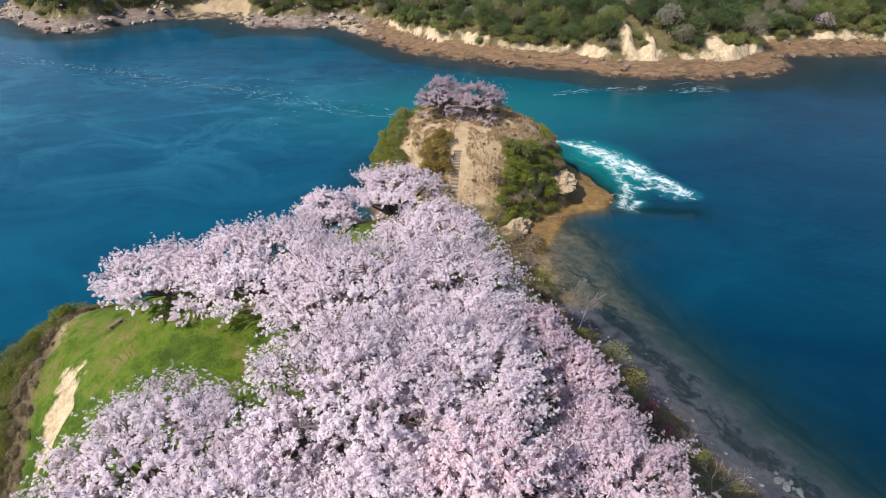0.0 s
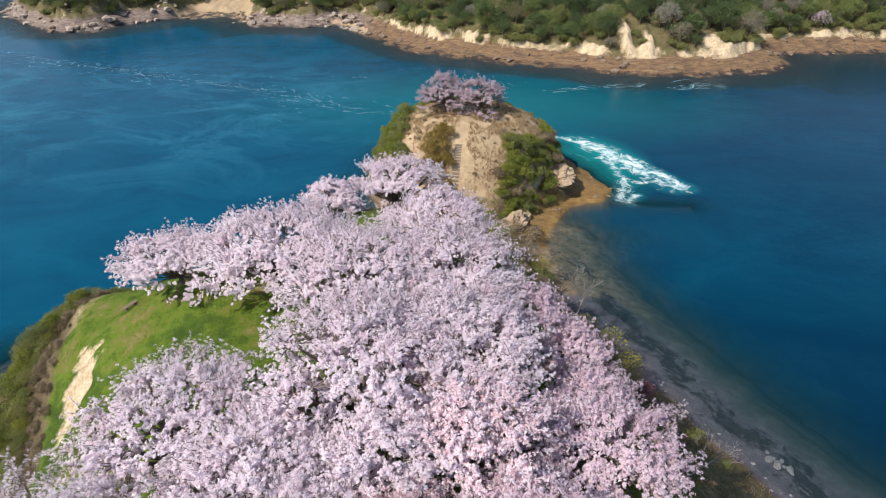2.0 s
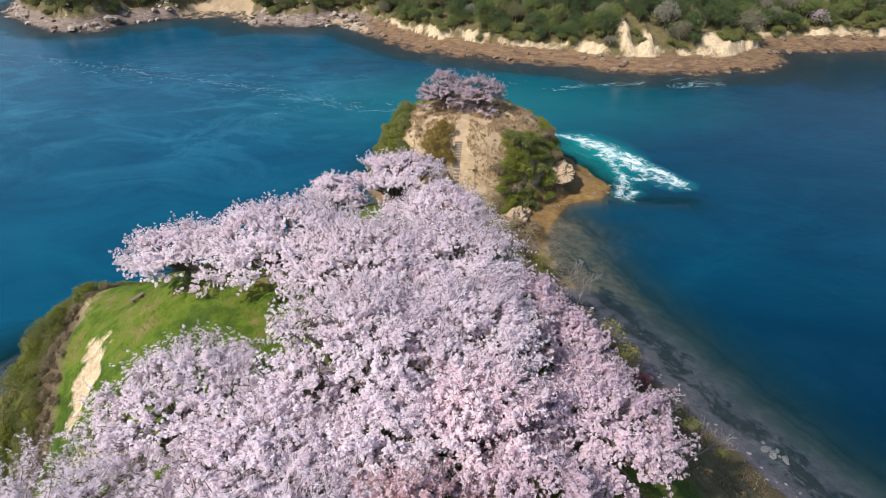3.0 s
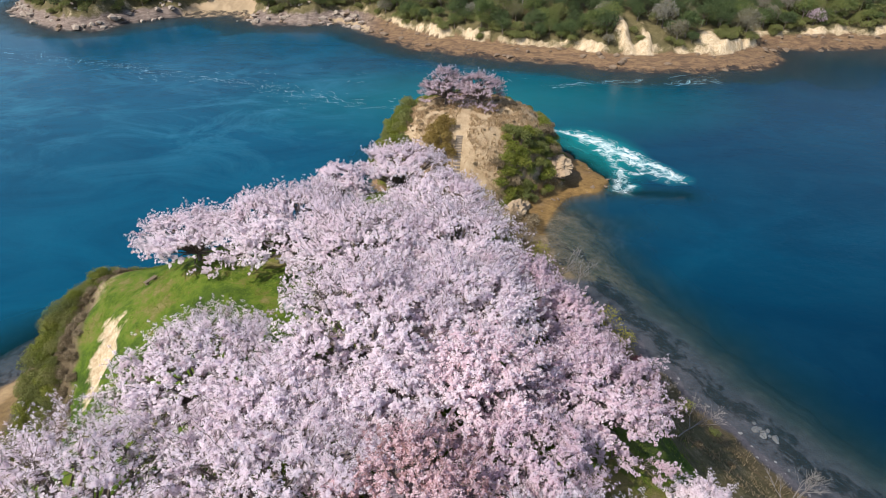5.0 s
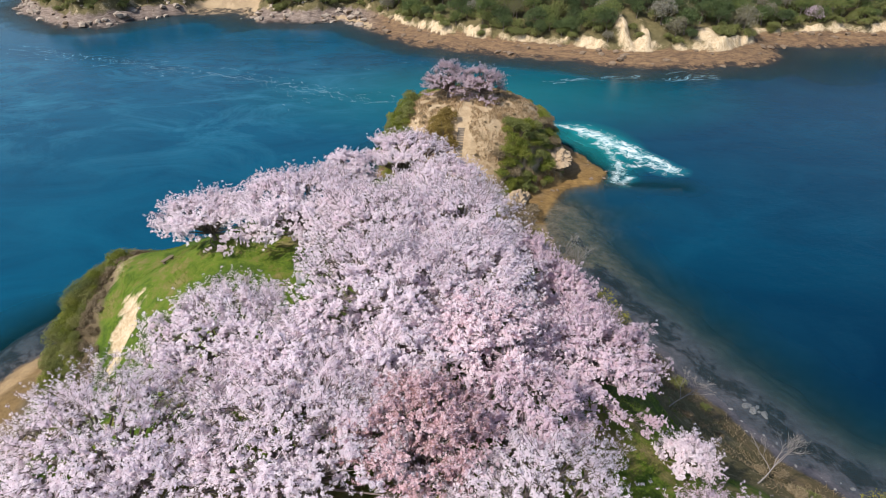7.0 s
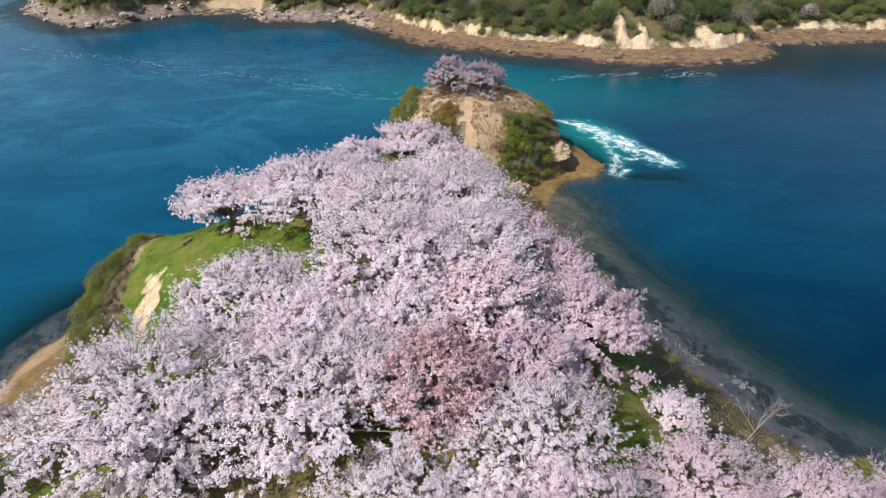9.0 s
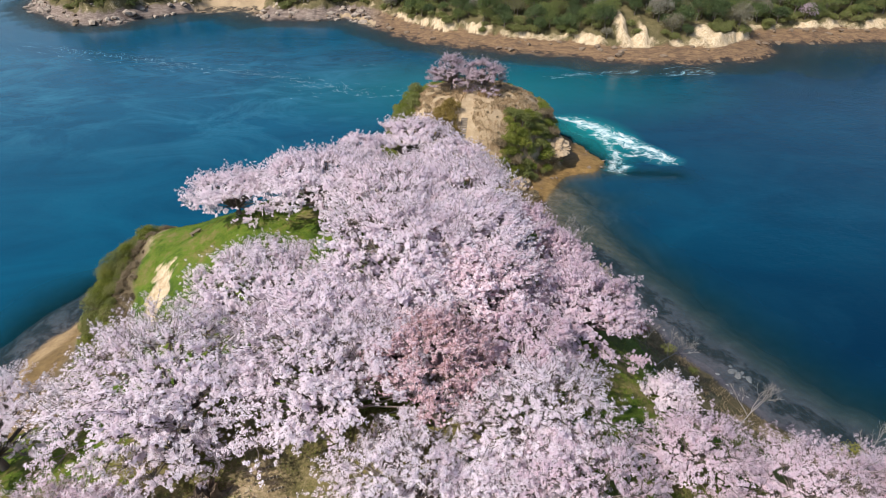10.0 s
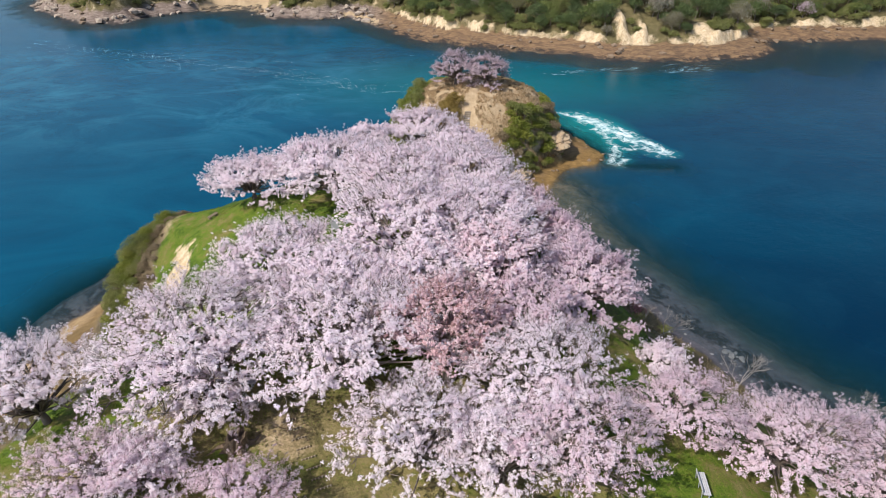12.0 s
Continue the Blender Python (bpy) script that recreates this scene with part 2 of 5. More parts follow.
    m.bump(m.math("ADD", m.math("MULTIPLY", n_mid, 0.6), m.math("MULTIPLY", n_fine, 0.4)), 0.9, 0.25)
    return m.mat


GROUND = ground_material()


def water_material():
    m = Nodes("sea_water")
    depth, foam, green = m.attribute("depth"), m.attribute("foam"), m.attribute("churn")
    swirl = m.noise(0.030, 5, 0.62, m.scaled((1, 1.7, 1)), 1.6)
    wide = m.noise(0.008, 2, 0.5)
    deep = m.ramp(m.math("ADD", m.math("MULTIPLY", swirl, 0.5), m.math("MULTIPLY", wide, 0.5)),
                  (0.36, (0.0, 0.031, 0.068)), (0.5, (0.0, 0.041, 0.085)), (0.62, (0.0, 0.053, 0.102)))
    # darkened by colour: hills mirrored off the far shore, weaker sky reflection nearby
    deep = m.mix(m.attribute("sea_dimming"), deep, (0.0, 0.016, 0.042))
    # lighter towards the west: reflected sky put into the water's own colour
    deep = m.mix(m.attribute("sky_tint"), deep, m.ramp(swirl, (0.35, (0.0006, 0.052, 0.104)), (0.65, (0.0015, 0.074, 0.136))))
    col = m.mix(green, deep, (0.0010, 0.190, 0.185))
    # streaks of sky sheen on the western water, painted as a lighter blue
    streak = m.ramp(m.noise(0.045, 9, 0.70, m.scaled((1, 1.4, 1)), 0.9), (0.46, 0.0), (0.74, 1.0))
    col = m.mix(m.math("MULTIPLY", streak, m.attribute("sky_sheen")), col, (0.022, 0.145, 0.225))
    clear = m.math("POWER", 2.718, m.math("MULTIPLY", depth, -0.36))
    col = m.mix(m.math("MULTIPLY", clear, 0.85), col, (0.009, 0.062, 0.074))
    # thin broken foam: the ridges of a bent noise, drawn out along the race, only where the sea is churned
    turned = m.tree.nodes.new("ShaderNodeMapping")
    m.put(turned.inputs["Vector"], m.coords())
    turned.inputs["Rotation"].default_value = (0, 0, radians(54))
    drawn = m.tree.nodes.new("ShaderNodeMapping")
    m.put(drawn.inputs["Vector"], turned.outputs[0])
    drawn.inputs["Scale"].default_value = (0.85, 1.0, 1.0)
    flow = drawn.outputs[0]
    warp = m.tree.nodes.new("ShaderNodeTexNoise")
    m.put(warp.inputs["Vector"], m.coords())
    warp.inputs["Scale"].default_value, warp.inputs["Detail"].default_value = 0.22, 3.0
    push = m.tree.nodes.new("ShaderNodeVectorMath")
    push.operation = "MULTIPLY_ADD"
    m.put(push.inputs[0], warp.outputs["Color"])
    push.inputs[1].default_value = (4.0, 4.0, 0.0)
    m.put(push.inputs[2], flow)
    flow = push.outputs[0]
    ridge = m.math("ABSOLUTE", m.math("SUBTRACT", m.noise(0.42, 7, 0.62, flow, 0.6), 0.5))
    line = m.math("SUBTRACT", 1.0, m.math("MULTIPLY", ridge, 8.0), True)
    thread = m.math("ABSOLUTE", m.math("SUBTRACT", m.noise(1.15, 6, 0.6, flow, 0.8), 0.5))
    line = m.math("MAXIMUM", line, m.math("MULTIPLY", m.math("SUBTRACT", 1.0, m.math("MULTIPLY", thread, 9.0), True), 0.7))
    body = m.noise(0.5, 8, 0.66, flow, 0.4)
    white = m.math("ADD", m.math("MULTIPLY", m.math("SUBTRACT", foam, 0.84), 1.35), m.math("MULTIPLY", m.math("SUBTRACT", body, 0.52), 2.3))
    white = m.math("ADD", white, m.math("MULTIPLY", m.math("SUBTRACT", line, 0.35), 0.95), True)
    white = m.math("MULTIPLY", white, m.math("MULTIPLY", foam, 4.0, True))
    col = m.mix(m.math("MULTIPLY", m.math("SUBTRACT", foam, 0.25), 0.6, True), col, (0.010, 0.30, 0.33))
    col = m.mix(white, col, (0.84, 0.90, 0.90))
    alpha = m.math("MAXIMUM", m.math("SUBTRACT", 1.0, m.math("MULTIPLY", clear, 0.85)), white)
    m.set(Base_Color=col, Alpha=alpha, Roughness=m.math("ADD", 0.16, m.math("MULTIPLY", white, 0.6)), IOR=1.333)
    m.bsdf.inputs["Specular IOR Level"].default_value = 0.13
    wave = m.math("ADD", m.math("MULTIPLY", m.noise(0.55, 5, 0.6, m.scaled((1, 1.6, 1)), 0.8), 0.5), m.math("MULTIPLY", m.noise(0.10, 4, 0.6, None, 1.2), 0.8))
    m.bump(wave, 0.3, 0.3)
    return m.mat


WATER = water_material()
FOAM = plain("sea_foam", (0.09, 0.28, 0.36), (0.46, 0.62, 0.68), 0.6, 0.7, 0.5, 0.05)


# ---------------------------------------------------------------- mesh helpers
def mesh_of(name, verts, faces, material, smooth=False):
    """A mesh from numpy vertices and one array of faces with equal corners."""
    me = bpy.data.meshes.new(name)
    verts, faces = np.asarray(verts, np.float32), np.asarray(faces, np.int32)
    k = faces.shape[1]
    me.vertices.add(len(verts))
    me.vertices.foreach_set("co", verts.ravel())
    me.loops.add(faces.size)
    me.loops.foreach_set("vertex_index", faces.ravel())
    me.polygons.add(len(faces))
    me.polygons.foreach_set("loop_start", np.arange(0, faces.size, k, dtype=np.int32))
    me.polygons.foreach_set("use_smooth", np.full(len(faces), smooth))
    me.update(calc_edges=True)
    me.materials.append(material)
    return me


def child(name, me, parent, label=""):
    ob = new(name, me)
    ob.parent = parent
    return tagged(ob, label)


def part(name, bm, material, parent, label=""):
    me = bpy.data.meshes.new(name)
    bm.to_mesh(me)
    bm.free()
    me.materials.append(material)
    return child(name, me, parent, label)


def box(bm, size, at=(0, 0, 0), turn=(0, 0, 0), bevel=0.0):
    """A block with softened edges, added to bm."""
    made = bmesh.ops.create_cube(bm, size=1.0)
    m = pose(*at, *turn) @ Matrix.Diagonal((*size, 1))
    bmesh.ops.transform(bm, matrix=m, verts=made["verts"])
    if bevel:
        edges = list({e for v in made["verts"] for e in v.link_edges})
        bmesh.ops.bevel(bm, geom=edges, offset=bevel, segments=2, affect="EDGES")
    return bm


def rod(bm, a, b, r0, r1, sides=8):
    a, b = Vector(a), Vector(b)
    made = bmesh.ops.create_cone(bm, cap_ends=True, segments=sides, radius1=r0, radius2=r1, depth=(b - a).length)
    turn = (b - a).to_track_quat("Z", "Y").to_matrix().to_4x4()
    bmesh.ops.transform(bm, matrix=Matrix.Translation((a + b) / 2) @ turn, verts=made["verts"])
    return bm


def empty(name, m, label, category, group="", kind=""):
    ob = new(name)
    ob.matrix_world = m
    return tagged(ob, label, category, group, kind)


def smooth(a, b, x):
    t = np.clip((x - a) / (b - a), 0, 1)
    return t * t * (3 - 2 * t)


def wobble(x, y, size, seed=0.0):
    """Cheap smooth unevenness in -1..1, from crossed waves."""
    x, y = np.asarray(x) / size, np.asarray(y) / size
    s = seed * 1.7
    return (np.sin(x * 1.9 + y * 1.1 + s) + np.sin(-x * 1.2 + y * 2.3 + 2 * s + 1.3) + np.sin(x * 3.1 - y * 2.7 + 3 * s + 4.1) * 0.6
            + np.sin(x * 4.7 + y * 3.9 + s + 0.7) * 0.4) / 3.0


def inside_distance(x, y, ring):
    """Metres inside (plus) or outside (minus) a closed ring of corners."""
    best = np.full(x.shape, 1e9)
    odd = np.zeros(x.shape, bool)
    for (ax, ay), (bx, by) in zip(ring, ring[1:] + ring[:1]):
        ex, ey = bx - ax, by - ay
        t = np.clip(((x - ax) * ex + (y - ay) * ey) / (ex * ex + ey * ey), 0, 1)
        best = np.minimum(best, np.hypot(x - ax - t * ex, y - ay - t * ey))
        if ay != by:
            odd ^= ((ay > y) != (by > y)) & (x < ex * (y - ay) / (by - ay) + ax)
    return np.where(odd, best, -best)


# ---------------------------------------------------------------- the land: one sheet from the sea bed to the hills
ISLAND = [(16.5, 76), (17, 68), (19.8, 58), (24, 50), (28.5, 39), (31, 35), (33.6, 29), (38.6, 24), (43, 17), (48, 5), (52, -18), (46, -50), (20, -75),
          (-25, -75), (-52, -50), (-60, -10), (-55, 15), (-52, 31), (-50.2, 40), (-46.5, 51), (-38, 60), (-24, 66.5), (-12, 72), (-9, 78),
          (-10.5, 84), (-13.2, 95), (-11.5, 107), (-3, 116), (10, 119), (22, 114), (28, 104), (31.5, 94.5), (30, 90.5), (27, 89.3), (24, 88), (19, 82.5)]
FAR = [(-330, 560), (-214, 330), (-190, 284), (-184, 262), (-172, 247), (-157, 234), (-143, 221), (-127, 221), (-118, 237), (-106, 245), (-85, 247), (-73, 234), (-69, 230), (-52, 228), (-38, 232),
       (-25, 214), (-10, 193.7), (4, 187), (21, 178.7), (37, 174.5), (52, 166), (68, 166), (89, 167), (101, 172), (108, 181), (112, 190), (127, 190.6), (144, 192), (200, 190), (300, 215), (480, 240),
       (900, 500), (900, 1600), (-900, 1600), (-900, 700)]


def land(x, y):
    """Height of ground or sea bed, and how each cover is spread there."""
    x, y = np.asarray(x, float), np.asarray(y, float)
    near = inside_distance(x + wobble(x, y, 3.0) * 0.8, y + wobble(y, x, 3.3, 2) * 0.8, ISLAND)
    far = inside_distance(x + wobble(x, y, 5.0, 1) * 2.0, y + wobble(y, x, 6.0, 3) * 2.0, FAR)
    far = np.where(far > 0, far + 4.5 * smooth(-30, -50, x) * smooth(0, 4, far), far)
    # the main island: a plateau that drops to a neck in the north
    crest = np.interp(y, [-80, 0, 44, 54, 62, 70, 78], [18, 20.5, 20.5, 18.5, 13, 6, 2.6])
    d = np.maximum(near, 0)
    d = d * (1 - 0.30 * smooth(8, 20, x)) - 2.6 * smooth(-16, -27, x) * smooth(2, 9, near)
    main = crest * (1 - np.exp(-(d / 13.0) ** 1.6)) + wobble(x, y, 6) * 0.35 * smooth(3, 12, d)
    main += 2.6 * np.exp(-((x + 7) / 8) ** 2 - ((y - 50) / 6) ** 2)
    main -= 8.5 * np.exp(-((x + 34) / 10) ** 2 - ((y - 23) / 9) ** 2) * smooth(0, 9, near)
    main += 2.3 * np.exp(-((x + 35) / 4.6) ** 2 - ((y - 41) / 6.5) ** 2) * smooth(6, 12, near)
    d = np.maximum(near, 0)
    # the islet's knoll
    r = np.hypot((x - 5.2) / 18.3, (y - 98) / 17.5) * (1 + 0.05 * wobble(x, y, 7, 5))
    knoll = 13.6 * np.clip(1 - r ** 4.0, 0, 1) + wobble(x, y, 4, 3) * 0.35
    shelf = 0.32 * d + 0.25 * wobble(x, y, 2.0, 6) * smooth(0, 2, d)
    shelf = np.minimum(shelf, 1.9)
    mix = smooth(66, 80, y)
    z_near = main * (1 - mix) + np.maximum(shelf, knoll * (r < 1)) * mix
    # the far shore: a rock shelf, a pale bluff, a wooded slope
    f = np.maximum(far, 0)
    cove = smooth(-109, -101, x) * smooth(-70, -80, x)
    f = f - np.minimum(13.0 * cove, 0.9 * f)
    rise = 1.3 + 1.7 * np.clip(0.4 + wobble(x, y, 12, 4), 0, 1) + 0.6 * wobble(x, y, 2.6, 8)
    z_far = np.minimum(0.28 * f, 2.8) + rise * smooth(9.5, 12.0, f + 0.7 * wobble(x, y, 2.2, 5) + 0.8 * wobble(x, y * 0.3, 1.2, 7)) + np.minimum(0.42 * np.maximum(f - 12, 0), 75) * (1 + 0.12 * wobble(x, y, 40, 2))
    z_far += (0.55 * wobble(x, y, 1.3, 3) + 0.35 * wobble(x, y * 0.3, 0.8, 6)) * smooth(9.0, 10.2, f) * smooth(15, 12.5, f)
    z_far += 0.34 * wobble(x * 0.25, f, 0.9, 4) * smooth(0.5, 2.0, f) * smooth(10.0, 8.0, f)
    crag = 1.0 - np.abs(wobble(x, y, 1.6, 9) + 0.6 * wobble(x, y, 0.8, 2))
    z_far += 2.2 * np.maximum(crag - 0.45, 0) * smooth(-24, -34, x) * smooth(0.8, 3.0, f) * smooth(13, 9, f)
    # taller bare noses of the bluff
    for cx, half, up in ((56.5, 1.9, 2.6), (63.5, 1.4, 1.4), (84, 7.0, 0.8), (-2, 6.0, 1.0), (-128, 4.0, 2.6), (-140, 3.5, 3.0), (-153, 3.0, 2.2)):
        z_far += up * np.clip(1.25 - np.abs(x - cx + 0.9 * wobble(x, y, 1.6, 3)) / half, 0, 1) * smooth(9.3, 12.3, f) * smooth(26, 16, f) * (1 + 0.35 * wobble(x, y * 0.15, 0.75, 4))
    # the sea bed
    off = np.maximum(-near, 0)
    wide = 2.5 + 10.0 * smooth(12, 20, x) * smooth(86, 76, y) + 7.0 * smooth(-30, -45, x) * smooth(64, 50, y)
    bed = -0.13 * off - 13 * smooth(wide - 6, wide + 17, off) - 0.1 * wobble(x, y, 2.5, 8)
    # added rise; its dark cover paints a smooth dark strip of water
    ridge = np.hypot(np.clip(np.abs(x - 37.5) - 6.5, 0, None), (y - 89.4 + 0.08 * (x - 31)) / 1.0)
    bed = np.maximum(bed, -0.25 - 1.6 * ridge)
    off2 = np.maximum(-far, 0)
    # widened shallows, so the bed's painted dark reflection shows through in the coves
    wide2 = 10.0 + 14.0 * smooth(98, 110, x) + 6.0 * smooth(-60, -80, x) * smooth(-120, -105, x)
    bed2 = -0.15 * off2 - 14 * smooth(wide2, wide2 + 8, off2)
    z = np.where(near > 0, z_near, np.where(far > 0, z_far, np.maximum(bed, bed2)))
    return z, near, far, r


def axis(stretches):
    out = []
    for a, b, step in stretches:
        out += list(np.arange(a, b, step))
    return np.array(out + [stretches[-1][1]])


def sheet(xs, ys):
    gx, gy = np.meshgrid(xs, ys)
    nx, ny = len(xs), len(ys)
    i = np.arange(nx * ny).reshape(ny, nx)
    faces = np.stack([i[:-1, :-1], i[:-1, 1:], i[1:, 1:], i[1:, :-1]], -1).reshape(-1, 4)
    return gx.ravel(), gy.ravel(), faces


def give(me, name, values):
    if values.ndim == 1:
        me.attributes.new(name, "FLOAT", "POINT").data.foreach_set("value", values.astype(np.float32))
    else:
        four = np.concatenate([values, np.ones((len(values), 1))], 1).astype(np.float32)
        me.attributes.new(name, "FLOAT_COLOR", "POINT").data.foreach_set("color", four.ravel())


def slip(x, y):
    """The bare slip of pale earth at the edge of the lawn, in 0..1."""
    s = (y - 30.5) / 3.9
    mid = -28.6 - 0.45 * s + 0.30 * np.sin(2.3 * s + 0.6)
    wide = 1.35 + 0.45 * s + 0.40 * wobble(y, x * 0.4, 1.1, 6)
    edge = np.hypot((x - mid + 0.35 * wobble(x, y, 1.0, 4)) / np.maximum(wide, 0.35), s)
    return np.clip(1.3 - edge + 0.34 * wobble(x, y, 0.55, 2), 0, 1)


def bank_edge(y):
    return np.interp(y, [12, 22, 30, 34, 39, 44, 52], [-30.2, -31.4, -32.6, -33.6, -34.2, -33.0, -25])


def bank_foot(y):
    """How far west the brush grows on the bank."""
    return np.interp(y, [24, 30, 34, 38, 42, 47, 52, 58], [-35.6, -37.6, -37.6, -37.0, -35.9, -33.8, -29.5, -25])


def build_ground():
    xs = axis([(-2500, -600, 190), (-600, -200, 20), (-200, -188, 3), (-188, -62, 1.2), (-62, -36, 0.8), (-36, -25, 0.35), (-25, 14, 0.8), (14, 48, 0.5), (48, 100, 0.8), (100, 180, 2.0), (180, 600, 20), (600, 2500, 190)])
    ys = axis([(-2500, -300, 200), (-300, -80, 20), (-80, -24, 2.5), (-24, 26, 0.8), (26, 38, 0.4), (38, 126, 0.8), (126, 160, 3), (160, 196, 0.8), (196, 262, 1.5), (262, 420, 8), (420, 3000, 150)])
    x, y, faces = sheet(xs, ys)
    z, near, far, r = land(x, y)
    z = np.maximum(z, -16)
    z -= 0.5 * smooth(0.2, 0.9, slip(x, y))
    me = mesh_of("ground", np.stack([x, y, z], 1), faces, GROUND, True)
    w = wobble(x, y, 5, 1) * 0.25
    main = (near > 0) & (y < 72)
    islet = (near > 0) & (y >= 66)
    grass = np.where(main, smooth(15, 18.5, near + 2.0 * (x < 0)) * smooth(64, 54, y) * (1 - 0.25 * smooth(15, 9, np.hypot(x + 9, (y - 3) * 1.3))), 0)
    dry = np.where(islet & (r < 1), smooth(3.0, 6.0, z) * 0.95, np.where(main, (0.62 - 0.36 * (x > 10)) * smooth(2, 6, near) * smooth(19, 15, near) + 0.42 * smooth(2.6, 0.6, np.hypot((x + 11.4) / 1.5, y - 5.6 + 0.5 * wobble(x, y, 1.0, 3))) + 0.14 * smooth(14, 6, y) + 0.16 * smooth(35, 40, y) * smooth(-19, -24, x) + 0.33 * np.exp(-((x + 18.5) / 6.5) ** 2 - ((y - 36.2) / 3.2) ** 2), 0))
    lip = smooth(-0.6, 0.5, x - bank_edge(y) - 1.3 + 0.5 * wobble(x, y, 1.2, 3))
    grass = np.where(x < -15, grass * lip, grass)
    grass = grass * (1 - 0.30 * smooth(-14, -9, x) * smooth(-1, 4, y) - 0.12 * smooth(4, -1, y))
    dry = np.where(main & (x < -15), np.maximum(dry, 0.42 * (1 - lip) * smooth(6, 9, near)), dry)
    rock = np.where(near > -3, smooth(4.6, 2.2, z) * smooth(-2.0, -0.6, z) * np.where((x > 10) & (y > 60) & (y < 84), 0.5, np.where((x > 10) & (y < 60), 0.42, np.where(x > 10, 0.80, 0.9))), 0)
    rock = np.where(far > -6, np.maximum(rock, smooth(11.5, 8.5, far)), rock)
    give(me, "grey", smooth(-20, -34, x) * (far > -3))
    sand = np.where((near > -12) & (near < 3.0) & (y > 50) & (y < 86) & (x > 10), 0.38 * smooth(50, 62, y), 0.0)
    sand = np.where((near > 0.3) & (x < -34.5) & (y < 55), 0.68 * smooth(4.2, 1.8, z), sand)
    cove = smooth(-109, -101, x) * smooth(-70, -80, x)
    fore = far - np.minimum(13.0 * cove, 0.9 * np.maximum(far, 0))
    sand = np.where((far > 0.2) & (fore < 8), np.maximum(sand, 1.1 * cove), sand)
    sand = np.where((far > 1.0) & (far < 4.2) & (x > -42) & (x < -26), 0.95, sand)
    sand = np.where((near < 0) & (near > -14) & (x > 15) & (y < 52), 0.25, sand)
    cream = np.where(fore > 8.5, smooth(13.0, 11.8, fore) * smooth(8.8, 9.8, fore) * (0.56 + 0.55 * wobble(x, y, 4, 7) - 0.42 * smooth(-14, -26, x)), 0)
    for cx, cy, half, deep in ((56.5, 183, 2.6, 13), (63.5, 181, 1.3, 9), (84, 180, 6.5, 8), (-2, 201, 6, 6), (-128, 243, 5, 7), (-140, 240, 4.5, 7), (-153, 246, 3.5, 6)):
        cream = np.maximum(cream, np.where(far > 9, np.clip(1.25 - np.hypot((x - cx) / half, (y - cy) / deep), 0, 1) * (0.85 + 0.4 * wobble(x, y, 2.0, 3)), 0))
    cream = np.maximum(cream, slip(x, y) * 1.2)
    # the islet's undercut shoulder and the pale rocks by the cove
    cream = np.maximum(cream, np.clip(1.3 - np.hypot((x - 20.6) / 2.2, (y - 91.5) / 3.4), 0, 1))
    cream = np.maximum(cream, np.clip(0.9 - np.hypot((x - 11.5) / 2.6, (y - 79) / 2.2), 0, 1))
    cream = np.maximum(cream, np.where(r < 1, smooth(0.84, 0.93, r) * smooth(2, 3.5, z) * (x < -2) * 0.8, 0))
    band = smooth(2.6, -1.4, near) * smooth(-7.5, -3.4, near) * 0.74 + 0.36 * smooth(-3, -5, near) * smooth(-14, -9, near) + 0.12 * smooth(52, 40, y) * smooth(1, -1, near) * smooth(-15, -9, near)
    weed_and_reflection = np.where((near < 4) & (x > 15) & (y < 74), band * (1 - 0.4 * smooth(50, 66, y)), 0)
    weed_and_reflection = np.where((x < -35) & (y < 60) & (y > 5) & (near > -14), smooth(1.2, -0.5, near) * smooth(-13, -5, near) * (0.66 + 0.3 * wobble(x, y, 1.8, 3)), weed_and_reflection)
    # dark cover on the added rise, for the dark water strip off the point
    weed_and_reflection = np.where((near < 0) & (x > 30) & (x < 46) & (np.abs(y - 89.0) < 2.2), 1.0, weed_and_reflection)
    # wet weed at the waterline; below it, weed plus the woods' reflection as colour
    weed_and_reflection = np.where(far > -30, np.maximum(weed_and_reflection, 0.70 * smooth(1.2, 0.3, z) + (0.55 + 0.25 * wobble(x, y, 4, 2)) * (far < -0.5)), weed_and_reflection)
    strand = (x > 15) & (y < 62) & (near > -14)
    reach = near + 0.9 * wobble(x, y, 3.5, 4) + 0.5 * wobble(x, y, 1.1, 7)
    weed_and_reflection = np.where(strand, 0.66 * np.exp(-((reach + 3.3) / 1.5) ** 2) + 0.20 * smooth(1.5, 0.0, near) * smooth(-10, -6, near), weed_and_reflection)
    give(me, "mud", np.where(strand, smooth(2.6, 1.5, reach) * smooth(-8.0, -4.0, near), np.where((x < -35) & (y < 62) & (y > 5), 0.75 * smooth(0.8, -0.4, reach) * smooth(-12.0, -6.0, near), 0.0)))
    shelf = (x > 6) & (y > 78) & (y < 100) & (near > 0.4) & (z < 3.0)
    rock, dry = np.where(shelf, 0.78, rock), np.where(shelf, 0.85, dry)
    give(me, "zone_a", np.clip(np.stack([grass + w * (grass > 0.05), dry, sand], 1), 0, 1.2))
    give(me, "parched", 0.15 * smooth(16, 6, y) * (1 - 0.7 * smooth(6, 11, x) - 0.6 * smooth(-17, -22, x)) - 0.060 * smooth(14, 24, y) + 0.17 * np.exp(-((x + 21) / 5.5) ** 2 - ((y - 37) / 3.6) ** 2))
    give(me, "bank", np.where(main & (x < -15), (1 - lip) * smooth(3.5, 6, near) * (1 - smooth(0.1, 0.4, slip(x, y))), 0.0))
    give(me, "bed", smooth(0.25 + 0.3 * ((x > 14) & (y < 72)), -0.3, z) * (1 - 0.55 * smooth(50, 66, y) * (x > 8) * (x < 45) * (y < 90)))
